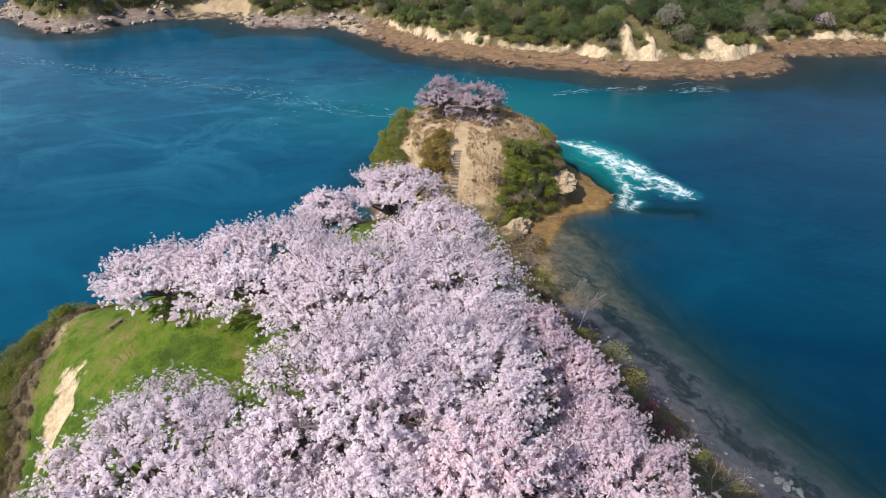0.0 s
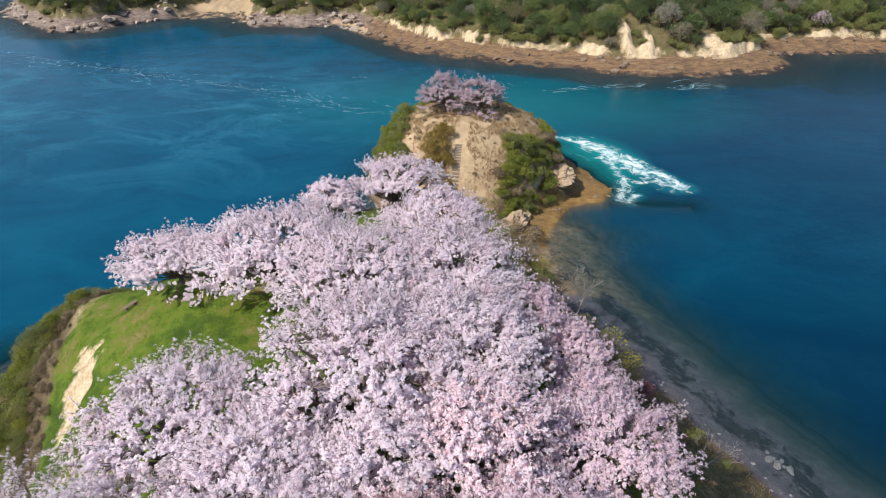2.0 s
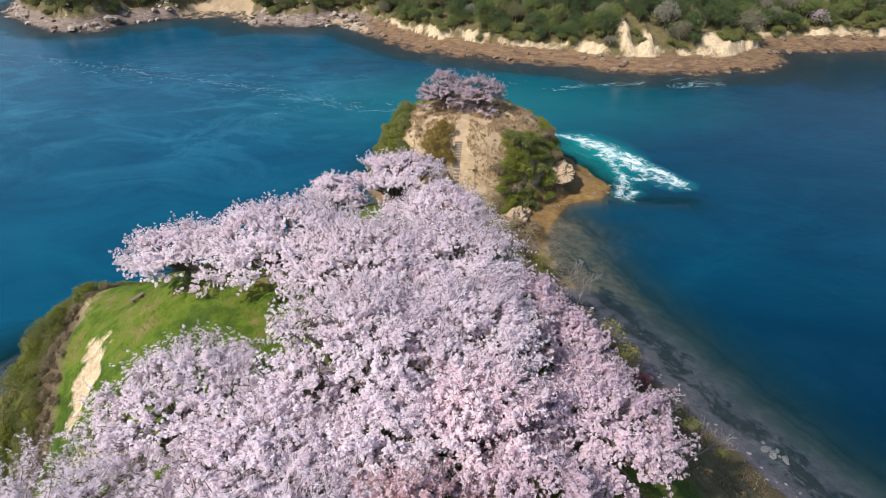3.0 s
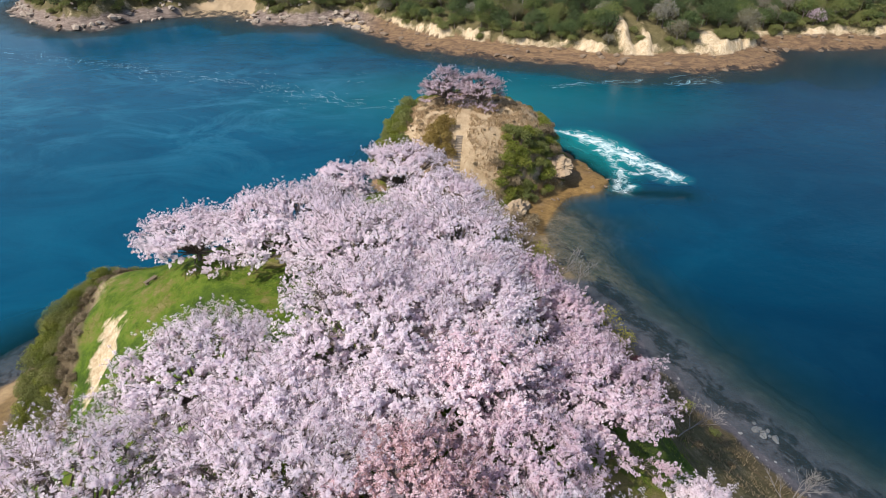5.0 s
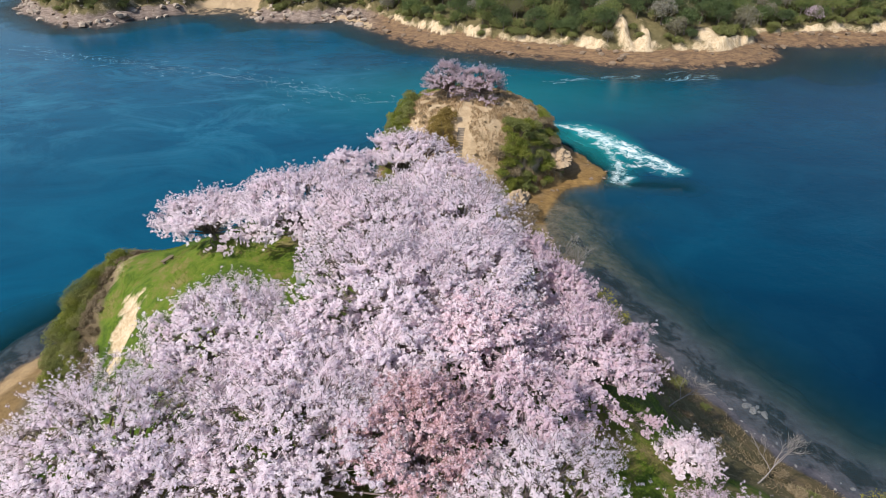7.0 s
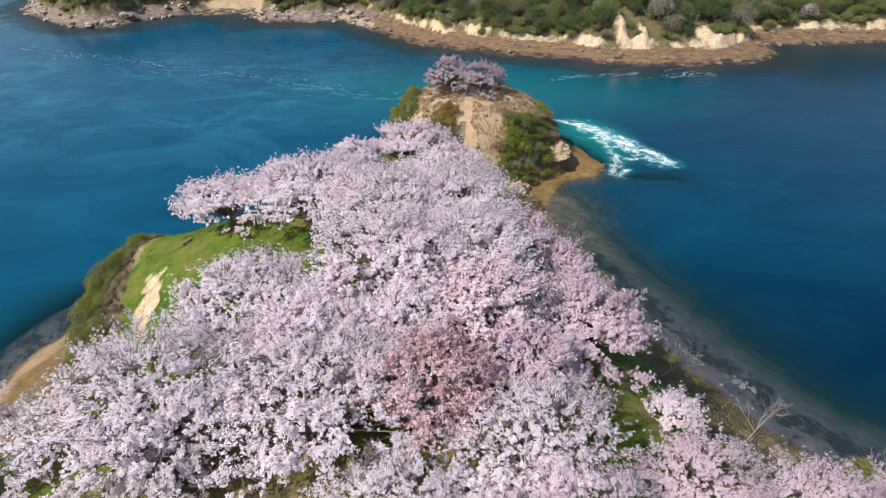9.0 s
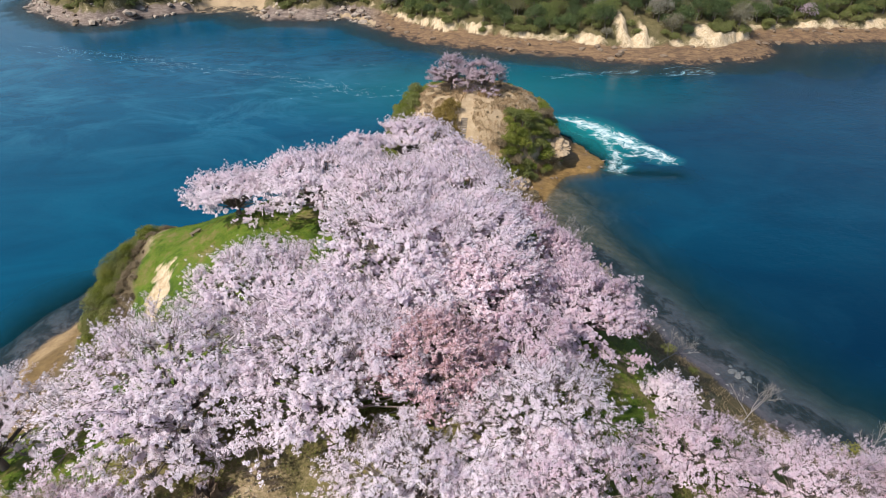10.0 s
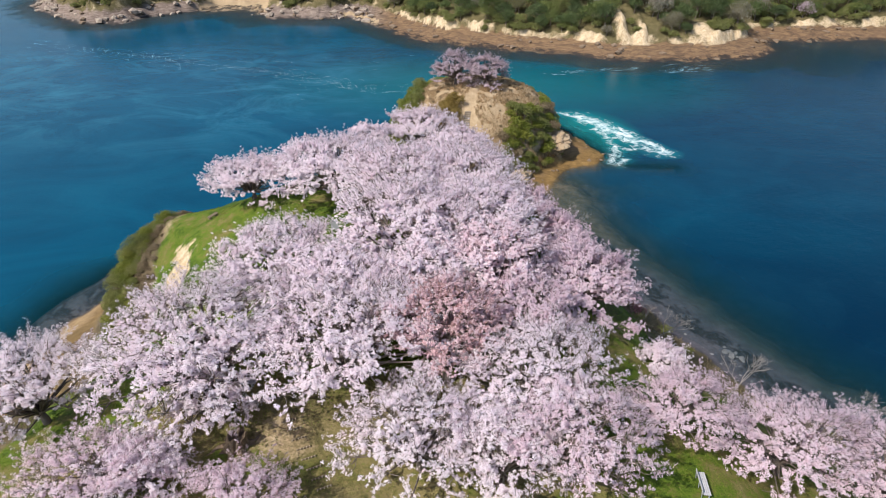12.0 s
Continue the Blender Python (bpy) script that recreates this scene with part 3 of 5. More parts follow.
    apron = (x > 8) & (y > 74) & (y < 104) & (z < 3.2)
    give(me, "ochre", np.where(apron, smooth(-0.9, -0.2, near) * smooth(6.5, 2.0, near + 1.6 * wobble(x, y, 3.0, 2) + 0.8 * wobble(x, y, 0.9, 5)) * 0.92, np.where((x < -34.5) & (y < 60) & (y > 0), 0.55 * smooth(-0.5, 0.3, near) * smooth(5.5, 3.0, z), 0.0)))
    give(me, "zone_b", np.clip(np.stack([rock, cream, weed_and_reflection], 1), 0, 1.2))
    tagged(new("ground", me), "grassy island, rocky shores and sea bed", "ground", kind="structure")


def near_line(x, y, points):
    """Distance to a polyline."""
    best = np.full(x.shape, 1e9)
    for (ax, ay), (bx, by) in zip(points, points[1:]):
        ex, ey = bx - ax, by - ay
        t = np.clip(((x - ax) * ex + (y - ay) * ey) / (ex * ex + ey * ey), 0, 1)
        best = np.minimum(best, np.hypot(x - ax - t * ex, y - ay - t * ey))
    return best


def build_water():
    xs = axis([(-2500, -300, 100), (-300, -140, 8), (-140, -64, 2.0), (-64, 18, 1.0), (18, 50, 0.5), (50, 130, 1.8), (130, 300, 10), (300, 2500, 100)])
    ys = axis([(-2500, -100, 150), (-100, 10, 5), (10, 90, 1.3), (90, 124, 0.5), (124, 186, 1.4), (186, 260, 3), (260, 400, 20), (400, 3000, 200)])
    x, y, faces = sheet(xs, ys)
    z, near, far, r = land(x, y)
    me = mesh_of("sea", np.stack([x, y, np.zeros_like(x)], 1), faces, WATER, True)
    give(me, "depth", np.clip(-z, 0, 20))
    # white water: the race off the islet's point, the eddy lines, the rip along the far shelf
    bx, by = x + 1.1 * wobble(x, y, 3.0, 2), y + 1.1 * wobble(y, x, 3.0, 5)
    outer = [(17, 123), (24, 121), (30, 117.5), (34.5, 112), (38, 106.5), (41.5, 101.5), (45, 95.5)]
    heel = [(33, 113), (34.5, 106), (34.8, 99), (33.6, 94), (32.4, 90.6), (33.6, 90.0), (35.6, 91.4)]
    loops = [[(35, 104), (38, 102.5), (41.5, 100.5)], [(34.8, 98.5), (38, 97.8), (42.0, 97.5)], [(31, 108.5), (34, 109.5), (37, 107)], [(24, 113), (28, 111), (30, 107)]]
    foam = np.maximum.reduce([1.12 - near_line(bx, by, outer) / (1.9 + 3.9 * smooth(24, 35, x) - 2.0 * smooth(40, 45, x)), 1.05 - near_line(bx, by, heel) / 2.6]
                             + [0.95 - near_line(bx, by, l) / 1.6 for l in loops[:3]] + [0.7 - near_line(bx, by, loops[3]) / 1.5])
    give(me, "sky_sheen", np.clip(0.10 + 0.9 * smooth(0, -50, x) * smooth(85, 120, y) * smooth(190, 160, y), 0, 1))
    # dark reflection of the wooded hills, painted off the far shore's ends
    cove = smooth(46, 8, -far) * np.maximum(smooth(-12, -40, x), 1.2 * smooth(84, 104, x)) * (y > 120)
    give(me, "sea_dimming", np.maximum(np.maximum(0.92 * smooth(80, 34, y) * smooth(4, 26, x), 0.6 * cove), 0.36 * smooth(25, 60, x) * smooth(60, 100, y)))
    give(me, "sky_tint", smooth(35, -55, x))
    give(me, "foam", np.clip(foam, 0, 1.2))
    pool = np.maximum(1.35 - np.hypot((x - 30) / 10, (y - 107) / 14), 0.46 - np.hypot((x - 12) / 80, (y - 142) / 38) * 0.5)
    give(me, "churn", np.clip(pool, 0, 0.9))
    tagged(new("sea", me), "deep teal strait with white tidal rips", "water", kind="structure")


def ribbons(name, paths, seed, label):
    """Thin wandering foam threads on the sea: (points, threads, spread, width, share left whole)."""
    r = np.random.default_rng(seed)
    vs, fs, k = [], [], 0
    for points, threads, spread, width, whole in paths:
        p = np.array(points, float)
        run = np.concatenate([[0], np.cumsum(np.hypot(*np.diff(p, axis=0).T))])
        for _ in range(threads):
            a = r.uniform(0, run[-1] * 0.8)
            b = min(run[-1], a + run[-1] * r.uniform(0.12, 0.6))
            q = np.arange(a, b, 0.35)
            if len(q) < 6:
                continue
            x, y = np.interp(q, run, p[:, 0]), np.interp(q, run, p[:, 1])
            side = r.normal(0, spread)
            wave = sum(r.normal(0, spread * 0.35 / (n + 1)) * np.sin(q * (0.25 + 0.45 * n) + r.uniform(0, 6.3)) for n in range(5))
            jog = np.convolve(r.normal(0, 0.75, len(q)), np.ones(5) / 5, "same")
            gx, gy = np.gradient(x), np.gradient(y)
            g = np.hypot(gx, gy) + 1e-9
            nx, ny = -gy / g, gx / g
            x, y = x + nx * (side + wave + jog), y + ny * (side + wave + jog)
            w = np.convolve(r.random(len(q)), np.ones(4) / 4, "same")
            w = np.clip((w - (1 - whole) * 0.75) * 3.0, 0, 1) * width * r.uniform(0.5, 1.2) + 0.0
            gx, gy = np.gradient(x), np.gradient(y)
            g = np.hypot(gx, gy) + 1e-9
            nx, ny = -gy / g, gx / g
            left = np.stack([x + nx * w, y + ny * w, np.full(len(q), 0.03)], 1)
            right = np.stack([x - nx * w, y - ny * w, np.full(len(q), 0.03)], 1)
            vs.append(np.stack([left, right], 1).reshape(-1, 3))
            i = np.arange(len(q) - 1)[(w[:-1] > 0.01) | (w[1:] > 0.01)] * 2
            fs.append(np.stack([i, i + 1, i + 3, i + 2], 1) + k)
            k += 2 * len(q)
    return tagged(new(name, mesh_of(name, np.concatenate(vs), np.concatenate(fs), FOAM)), label, "foam", kind="stuff")


build_ground()
build_water()
ribbons("eddy_foam", [
    ([(-150, 196), (-118, 181), (-96, 173), (-75, 163), (-60, 158), (-47, 152), (-36, 146), (-24, 140), (-8, 137)], 40, 2.4, 0.065, 0.32),
    ([(-46, 146), (-36, 136), (-26, 125)], 8, 1.8, 0.06, 0.26),
    ([(-75, 172), (-38, 163), (-20, 160)], 9, 4.0, 0.06, 0.25),
    ([(-30, 178), (0, 172), (26, 160)], 9, 4.0, 0.06, 0.25),
    ([(-16, 140), (-4, 134), (2, 126)], 7, 3.0, 0.06, 0.26),
    ([(26, 152), (36, 154), (44, 155.5), (54, 158), (57, 160)], 14, 1.2, 0.11, 0.42),
    ([(55, 155), (64, 153.5), (70, 158), (79, 157)], 15, 1.4, 0.11, 0.42),
], 3, "thin broken threads of white foam on the tide lines")


def height(x, y):
    z, *_ = land(np.array([x]), np.array([y]))
    return float(z[0] - 0.5 * smooth(0.2, 0.9, slip(np.array([x]), np.array([y])))[0])


# ---------------------------------------------------------------- trees
def tubes(starts, mids, ends, r0, r1, sides=5):
    """Tapered bent branches, each of two lengths, as one block of vertices and quads."""
    n = len(starts)
    t = np.array([0.0, 0.5, 1.0])
    rings = []
    way = ends - starts
    way /= np.linalg.norm(way, axis=1, keepdims=True) + 1e-9
    up = np.where(np.abs(way[:, 2:3]) > 0.9, [[1.0, 0, 0]], [[0, 0, 1.0]])
    u = np.cross(way, up)
    u /= np.linalg.norm(u, axis=1, keepdims=True) + 1e-9
    v = np.cross(way, u)
    ang = np.arange(sides) * 2 * np.pi / sides
    for k, c in enumerate((starts, mids, ends)):
        rad = (r0 * (1 - t[k]) + r1 * t[k])[:, None, None]
        rings.append(c[:, None, :] + rad * (np.cos(ang)[None, :, None] * u[:, None, :] + np.sin(ang)[None, :, None] * v[:, None, :]))
    verts = np.stack(rings, 1).reshape(-1, 3)
    j = np.arange(sides)
    jn = (j + 1) % sides
    one = np.concatenate([np.stack([k * sides + j, k * sides + jn, (k + 1) * sides + jn, (k + 1) * sides + j], 1) for k in range(2)])
    faces = (np.arange(n)[:, None, None] * 3 * sides + one[None]).reshape(-1, 4)
    return verts, faces


def flakes(rng, centres, normals, size, lean=0.7, pointed=False):
    """Small bent quads, or pointed leaves, each facing roughly along its normal."""
    n = len(centres)
    nrm = normals + rng.normal(0, lean, (n, 3))
    nrm /= np.linalg.norm(nrm, axis=1, keepdims=True) + 1e-9
    a = np.cross(nrm, rng.normal(0, 1, (n, 3)))
    a /= np.linalg.norm(a, axis=1, keepdims=True) + 1e-9
    b = np.cross(nrm, a)
    s = size[:, None] if np.ndim(size) else size
    w = rng.uniform(0.55, 1.0, (n, 1))
    bend = nrm * s * rng.uniform(-0.3, 0.3, (n, 1))
    if pointed:
        verts = np.stack([centres - a * s * 0.8 - b * s * w * 0.7, centres - a * s * 0.8 + b * s * w * 0.7, centres + a * s * 1.1 + bend], 1).reshape(-1, 3)
        return verts, np.arange(n * 3).reshape(-1, 3)
    verts = np.stack([centres - a * s + bend, centres - b * s * w, centres + a * s + bend, centres + b * s * w], 1).reshape(-1, 3)
    return verts, np.arange(n * 4).reshape(-1, 4)


def joined(*blocks):
    verts, faces, k = [], [], 0
    for v, f in blocks:
        verts.append(v)
        faces.append(f + k)
        k += len(v)
    return np.concatenate(verts), np.concatenate(faces)


def cherry(x, y, rx, ry, tall, seed, petals=PETAL_WHITE, label="", turn=0.0, density=1.0, lean=(0.0, 0.0), low=0.35, foot=None):
    """A cherry in bloom: trunk, limbs to the lobes of its crown, twigs strung with blossom. rx, ry: half widths; tall: height."""
    rng = np.random.default_rng(seed)
    z0 = height(x, y) if foot is None else foot
    tree = empty("cherry_tree", pose(x, y, z0 - 0.1, 0, 0, turn), label, "cherry tree", "cherry trees in bloom")
    mean = (rx + ry) / 2
    # the clumps of the crown: a broad, uneven dome
    count = int(30 + mean * 9.5)
    lobes = []
    for k in range(count):
        a = 2.399 * k + rng.uniform(-0.5, 0.5)
        q = math.sqrt((k + 0.3) / count) * rng.uniform(0.76, 0.98)
        lr = mean * rng.uniform(0.10, 0.17)
        cz = tall * (low + (0.92 - low) * (1 - q ** 2.6) + (rng.uniform(-0.08, 0.05) if k % 5 else rng.uniform(-0.30, -0.14))) - lr * 0.25
        lobes.append((lean[0] * q + rx * q * math.cos(a), lean[1] * q + ry * q * math.sin(a), max(cz, tall * min(0.26, low)), lr, q))
    lobes = np.array(lobes)
    fork = np.array([rng.uniform(-0.15, 0.15), rng.uniform(-0.15, 0.15), tall * 0.2])
    thick = 0.035 * tall + 0.02
    # trunk and limbs
    limb_end = lobes[:, :3] - [0, 0, 0.25]
    start = np.repeat(fork[None], count, 0)
    mid = start * 0.5 + limb_end * 0.5 + np.stack([rng.normal(0, 0.34, count), rng.normal(0, 0.34, count), rng.uniform(0.0, 0.7, count)], 1)
    blocks = [tubes(np.array([[0, 0, -0.4]]), fork[None] * [[0.3, 0.3, 0.5]], fork[None], np.array([thick * 1.25]), np.array([thick * 0.9]), 9)]
    # branches within each lobe, then short twigs that spread in sprays
    per = 9
    heart = np.array([0, 0, tall * 0.25])
    tips, roots, owner, long = [], [], [], []
    for c in lobes:
        d = rng.normal(0, 1, (per, 3))
        d[:, 2] = np.abs(d[:, 2]) * 0.6 - 0.1
        d /= np.linalg.norm(d, axis=1, keepdims=True)
        knots = c[:3] + d * c[3] * rng.uniform(0.5, 1.7, (per, 1)) * [1, 1, 0.45]
        root = np.repeat(c[None, :3] - [0, 0, 0.25], per, 0)
        blocks.append(tubes(root, (root + knots) / 2 + rng.normal(0, 0.08, (per, 3)), knots, np.full(per, thick * 0.13), np.full(per, thick * 0.05), 3))
        many = int((17 + 20 * c[3] ** 2) * density * (0.55 if y < 9 else 0.80 if y < 13 else 0.94) * (0.82 if c[4] > 0.66 else 1.0))
        which = rng.integers(0, per, many)
        out = knots[which] - heart
        out /= np.linalg.norm(out, axis=1, keepdims=True) + 1e-9
        way = out * [0.95, 0.95, 0.35] + rng.normal(0, 0.42, (many, 3)) * [1, 1, 0.55] + [0, 0, 0.22]
        way /= np.linalg.norm(way, axis=1, keepdims=True)
        finger = rng.random(many) < 0.12 + 0.40 * (c[4] > 0.66)
        reach = np.where(finger, rng.uniform(1.1, 1.9, many), rng.uniform(0.35, 1.0, many)) * (0.50 + 0.075 * mean)
        long.append(finger)
        tips.append(knots[which] + way * reach[:, None])
        roots.append(knots[which])
        owner.append(np.repeat(heart[None] * [1, 1, 1.6], many, 0))
    tips, roots, owner = np.concatenate(tips), np.concatenate(roots), np.concatenate(owner)
    n = len(tips)
    mids = (tips + roots) / 2 + rng.normal(0, 0.06, (n, 3)) - [0, 0, 0.06]
    thin = rng.random(n) < np.where(np.concatenate(long), 0.6, 0.32)
    blocks.append(tubes(roots[thin], mids[thin], tips[thin], np.full(thin.sum(), 0.020), np.full(thin.sum(), 0.009), 3))
    child("trunk", mesh_of("trunk", *blocks[0], BARK, True), tree)
    for k in range(count):
        one = tubes(start[k:k + 1], mid[k:k + 1], limb_end[k:k + 1], np.array([thick * 0.40]), np.array([thick * 0.14]), 6)
        child("limb", mesh_of("limb", *one, BARK, True), tree)
    v, f = joined(*blocks[1:])
    tagged(child("branchwork", mesh_of("branchwork", v, f, BARK, True), tree), kind="stuff")
    # blossom in tufts along the twigs, twice as many on the long ones
    twice = np.concatenate([np.arange(n), np.flatnonzero(np.concatenate(long))])
    tips, roots, mids, owner = tips[twice], roots[twice], mids[twice], owner[twice]
    n = len(tips)
    tufts, each = (5 if y < 9 else 4), (10 if y < 14 else 9)
    t = (np.arange(tufts) + rng.uniform(0.1, 0.9, (n, tufts))) / tufts
    spot = ((1 - t) ** 2)[..., None] * roots[:, None] + (2 * t * (1 - t))[..., None] * (mids * 2 - (roots + tips) / 2)[:, None] + (t ** 2)[..., None] * tips[:, None]
    spot = (spot + rng.normal(0, 0.065, (n, tufts, 3))).reshape(-1, 3)
    openness = np.repeat(rng.random(len(spot)), each)
    spot = (spot[:, None] + rng.normal(0, 0.047, (len(spot), each, 3))).reshape(-1, 3)
    out = spot - np.repeat(owner, tufts * each, 0)
    out /= np.linalg.norm(out, axis=1, keepdims=True) + 1e-9
    out[:, 2] += 0.9
    v, f = flakes(rng, spot, out, rng.uniform(0.044, 0.080, len(spot)) * (0.70 if y < 9 else 0.84 if y < 14 else 1.0 if y < 34 else 1.12), 0.5, True)
    me = mesh_of("blossom", v, f, petals)
    give(me, "cluster", np.repeat(openness, 3))
    child("blossom", me, tree)
    return tree


WHITE = "cherry tree thick with pale pink blossom"
# x, y, half widths, height, seed, petals
CHERRIES = [
    (-21.8, 38.2, 4.8, 3.8, 4.6, 1, PETAL_WHITE, "spreading cherry in pale blossom at the lawn's edge", 0.9),
    (-12.8, 36.8, 6.2, 5.8, 6.4, 2, PETAL_WHITE, WHITE, 1.0),
    (-10.9, 50.2, 2.9, 2.7, 4.8, 36, PETAL_WHITE, "small cherry in pale blossom above the neck", 0.9),
    (-4.6, 54.4, 4.9, 3.8, 7.0, 3, PETAL_WHITE, "cherry tree in pale blossom above the neck", 0.9),
    (-0.6, 43.4, 4.8, 4.8, 5.4, 4, PETAL_WHITE, WHITE, 0.9),
    (-5.5, 31.2, 5.3, 5.6, 7.6, 5, PETAL_WHITE, WHITE, 1.0),
    (0.6, 33.0, 4.9, 5.8, 7.0, 6, PETAL_WHITE, WHITE, 1.0),
    (-13.9, 18.6, 4.6, 5.0, 6.9, 7, PETAL_WHITE, "open-crowned cherry with white blossom by the lawn", 0.9),
    (-8.4, 14.8, 3.8, 3.6, 7.2, 28, PETAL_WHITE, WHITE, 0.9),
    (-4.3, 21.0, 5.6, 6.0, 9.0, 8, PETAL_WHITE, WHITE, 1.0),
    (1.2, 23.6, 4.5, 5.2, 8.4, 9, PETAL_WHITE, WHITE, 1.0),
    (8.7, 18.5, 4.4, 4.0, 5.3, 10, PETAL_PINK, "cherry tree with deeper pink blossom on the slope", 1.0),
    (4.9, 30.6, 3.9, 3.2, 5.4, 23, PETAL_PINK, "cherry tree with pink blossom leaning over the slope", 0.9),
    (9.2, 28.2, 2.1, 2.7, 4.2, 35, PETAL_PINK, "small cherry with pink blossom at the edge of the slope", 0.95),
    (9.0, 22.2, 2.6, 3.0, 4.5, 34, PETAL_PINK, "cherry tree with pink blossom leaning over the slope", 0.95),
    (1.8, 17.2, 3.6, 3.4, 8.2, 26, PETAL_BLUSH, "cherry tree flushed with salmon-pink buds", 0.9),
    (-3.0, 15.4, 3.2, 3.0, 7.0, 33, PETAL_WHITE, WHITE, 0.9),
    (-1.4, 10.2, 3.8, 3.5, 8.0, 11, PETAL_RUSSET, "cherry with pink blossom and russet young leaves", 0.9),
    (-16.6, 9.4, 6.4, 6.2, 7.0, 12, PETAL_WHITE, WHITE, 1.0),
    (-7.6, 10.0, 6.2, 6.0, 7.4, 13, PETAL_WHITE, WHITE, 1.0),
    (4.0, 6.8, 4.5, 4.6, 6.6, 14, PETAL_WHITE, WHITE, 1.0),
    (3.8, 12.6, 3.4, 3.2, 6.6, 27, PETAL_PINK, "cherry tree with pink blossom among paler ones", 0.9),
    (14.5, 14.2, 1.6, 1.35, 2.0, 15, PETAL_WHITE, "small white-flowered cherry below the others", 0.42),
    (12.8, 6.8, 3.9, 2.6, 3.9, 16, PETAL_PINK, "cherry tree with pink blossom beside the bench", 1.0),
    (19.4, 5.8, 4.7, 3.6, 5.6, 17, PETAL_PINK, "cherry tree with pink blossom near the shore slope", 1.0),
    (26.0, 4.2, 5.2, 4.6, 7.0, 25, PETAL_PINK, "cherry tree with pink blossom near the shore slope", 1.0),
    (-27.4, 8.2, 3.9, 4.1, 6.0, 18, PETAL_WHITE, "cherry with bare dark limbs under its blossom", 1.15),
    (-19.9, 1.7, 4.5, 3.4, 4.1, 19, PETAL_PINK, "low cherry with pink blossom", 0.9),
    (-12.2, 0.2, 3.4, 2.4, 3.6, 20, PETAL_PINK, "low cherry with pink blossom", 0.8),
    (-15.8, 7.0, 2.8, 1.8, 3.6, 30, PETAL_WHITE, "low cherry with pale blossom", 0.8),
    (-17.8, 2.0, 2.5, 2.2, 3.6, 29, PETAL_WHITE, "low cherry with pale blossom", 0.8),
    (-3.0, 3.4, 4.3, 3.9, 5.8, 21, PETAL_WHITE, WHITE, 0.9),
    (1.4, 2.2, 3.4, 3.0, 5.4, 24, PETAL_WHITE, WHITE, 0.9),
    (5.2, 2.6, 4.1, 3.6, 6.0, 22, PETAL_PINK, WHITE, 0.8),
]
for x, y, rx, ry, tall, seed, petals, label, density in CHERRIES:
    wide = 1.06 if 12 < y < 34 else 1.0
    cherry(x, y, rx * wide, ry * wide, tall, seed, petals, label, 0.0, density, low=0.26 if tall < 4.6 else 0.40 if tall < 6 else 0.57)
for x, y, rx, ry, tall, seed in ((0.9, 98.0, 4.4, 3.8, 7.0, 31), (6.8, 96.8, 4.9, 3.8, 6.2, 32)):
    cherry(x, y, rx, ry, tall, seed, PETAL_DUSK, "dusky pink cherry on the islet's crown", 0.0, 0.62, low=0.10)


def leafy_crown(rng, lobes, count, size, material, name="crown", hollow=0.55):
    """Leaves in clumps over the shells of the lobes."""
    lobes = np.array(lobes, float)
    share = lobes[:, 3] ** 2
    pick = rng.choice(len(lobes), count, p=share / share.sum())
    d = rng.normal(0, 1, (count, 3))
    d[:, 2] = d[:, 2] * 0.9 + 0.25
    d /= np.linalg.norm(d, axis=1, keepdims=True)
    lump = 1 + 0.22 * np.sin(d[:, 0] * 7 + pick * 2.1) * np.sin(d[:, 1] * 8 + pick) + 0.1 * np.sin(d[:, 2] * 13 + pick)
    lump = lump + rng.normal(0, 0.12, count)
    r = lobes[pick, 3] * lump * rng.uniform(hollow, 1.0, count) ** 0.5
    spot = lobes[pick, :3] + d * r[:, None] * [1, 1, 0.85]
    v, f = flakes(rng, spot, d, rng.uniform(0.6, 1.15, count) * size, 0.9, True)
    return mesh_of(name, v, f, material)


def trunk_mesh(rng, lobes, tall, thick, material=BARK):
    lobes = np.array(lobes, float)
    n = len(lobes)
    fork = np.array([[0, 0, tall * 0.35]])
    a = tubes(np.array([[0, 0, -0.5]]), fork * 0.5, fork, np.array([thick]), np.array([thick * 0.7]), 7)
    ends = lobes[:, :3]
    s = np.repeat(fork, n, 0)
    b = tubes(s, (s + ends) / 2 + rng.normal(0, 0.1, (n, 3)), ends, np.full(n, thick * 0.5), np.full(n, thick * 0.15), 5)
    v, f = joined(a, b)
    return mesh_of("trunk", v, f, material, True)


def broadleaf(seed, wide, tall, leaves, leaf, material, name, label, category, group):
    """One tree or shrub at the origin, to be copied."""
    rng = np.random.default_rng(seed)
    n = 6 + int(wide * 1.3)
    lobes = []
    for k in range(n):
        a = 2.399 * k + rng.uniform(-0.5, 0.5)
        q = math.sqrt((k + 0.3) / n) * 0.68
        lr = wide * rng.uniform(0.32, 0.5)
        lobes.append((wide * q * math.cos(a), wide * q * math.sin(a), max(tall * (0.82 - 0.5 * q * q) * rng.uniform(0.85, 1.05) - lr * 0.4, lr * 0.4), lr))
    tree = empty(name, Matrix(), label, category, group)
    if wide > 2.5:
        child("trunk", trunk_mesh(rng, lobes, tall, 0.03 * tall + 0.02), tree)
    else:
        tagged(child("stem_clump", trunk_mesh(rng, lobes, tall, 0.03 * tall + 0.02), tree), kind="stuff")
    child("crown", leafy_crown(rng, lobes, leaves, leaf, material), tree)
    return tree


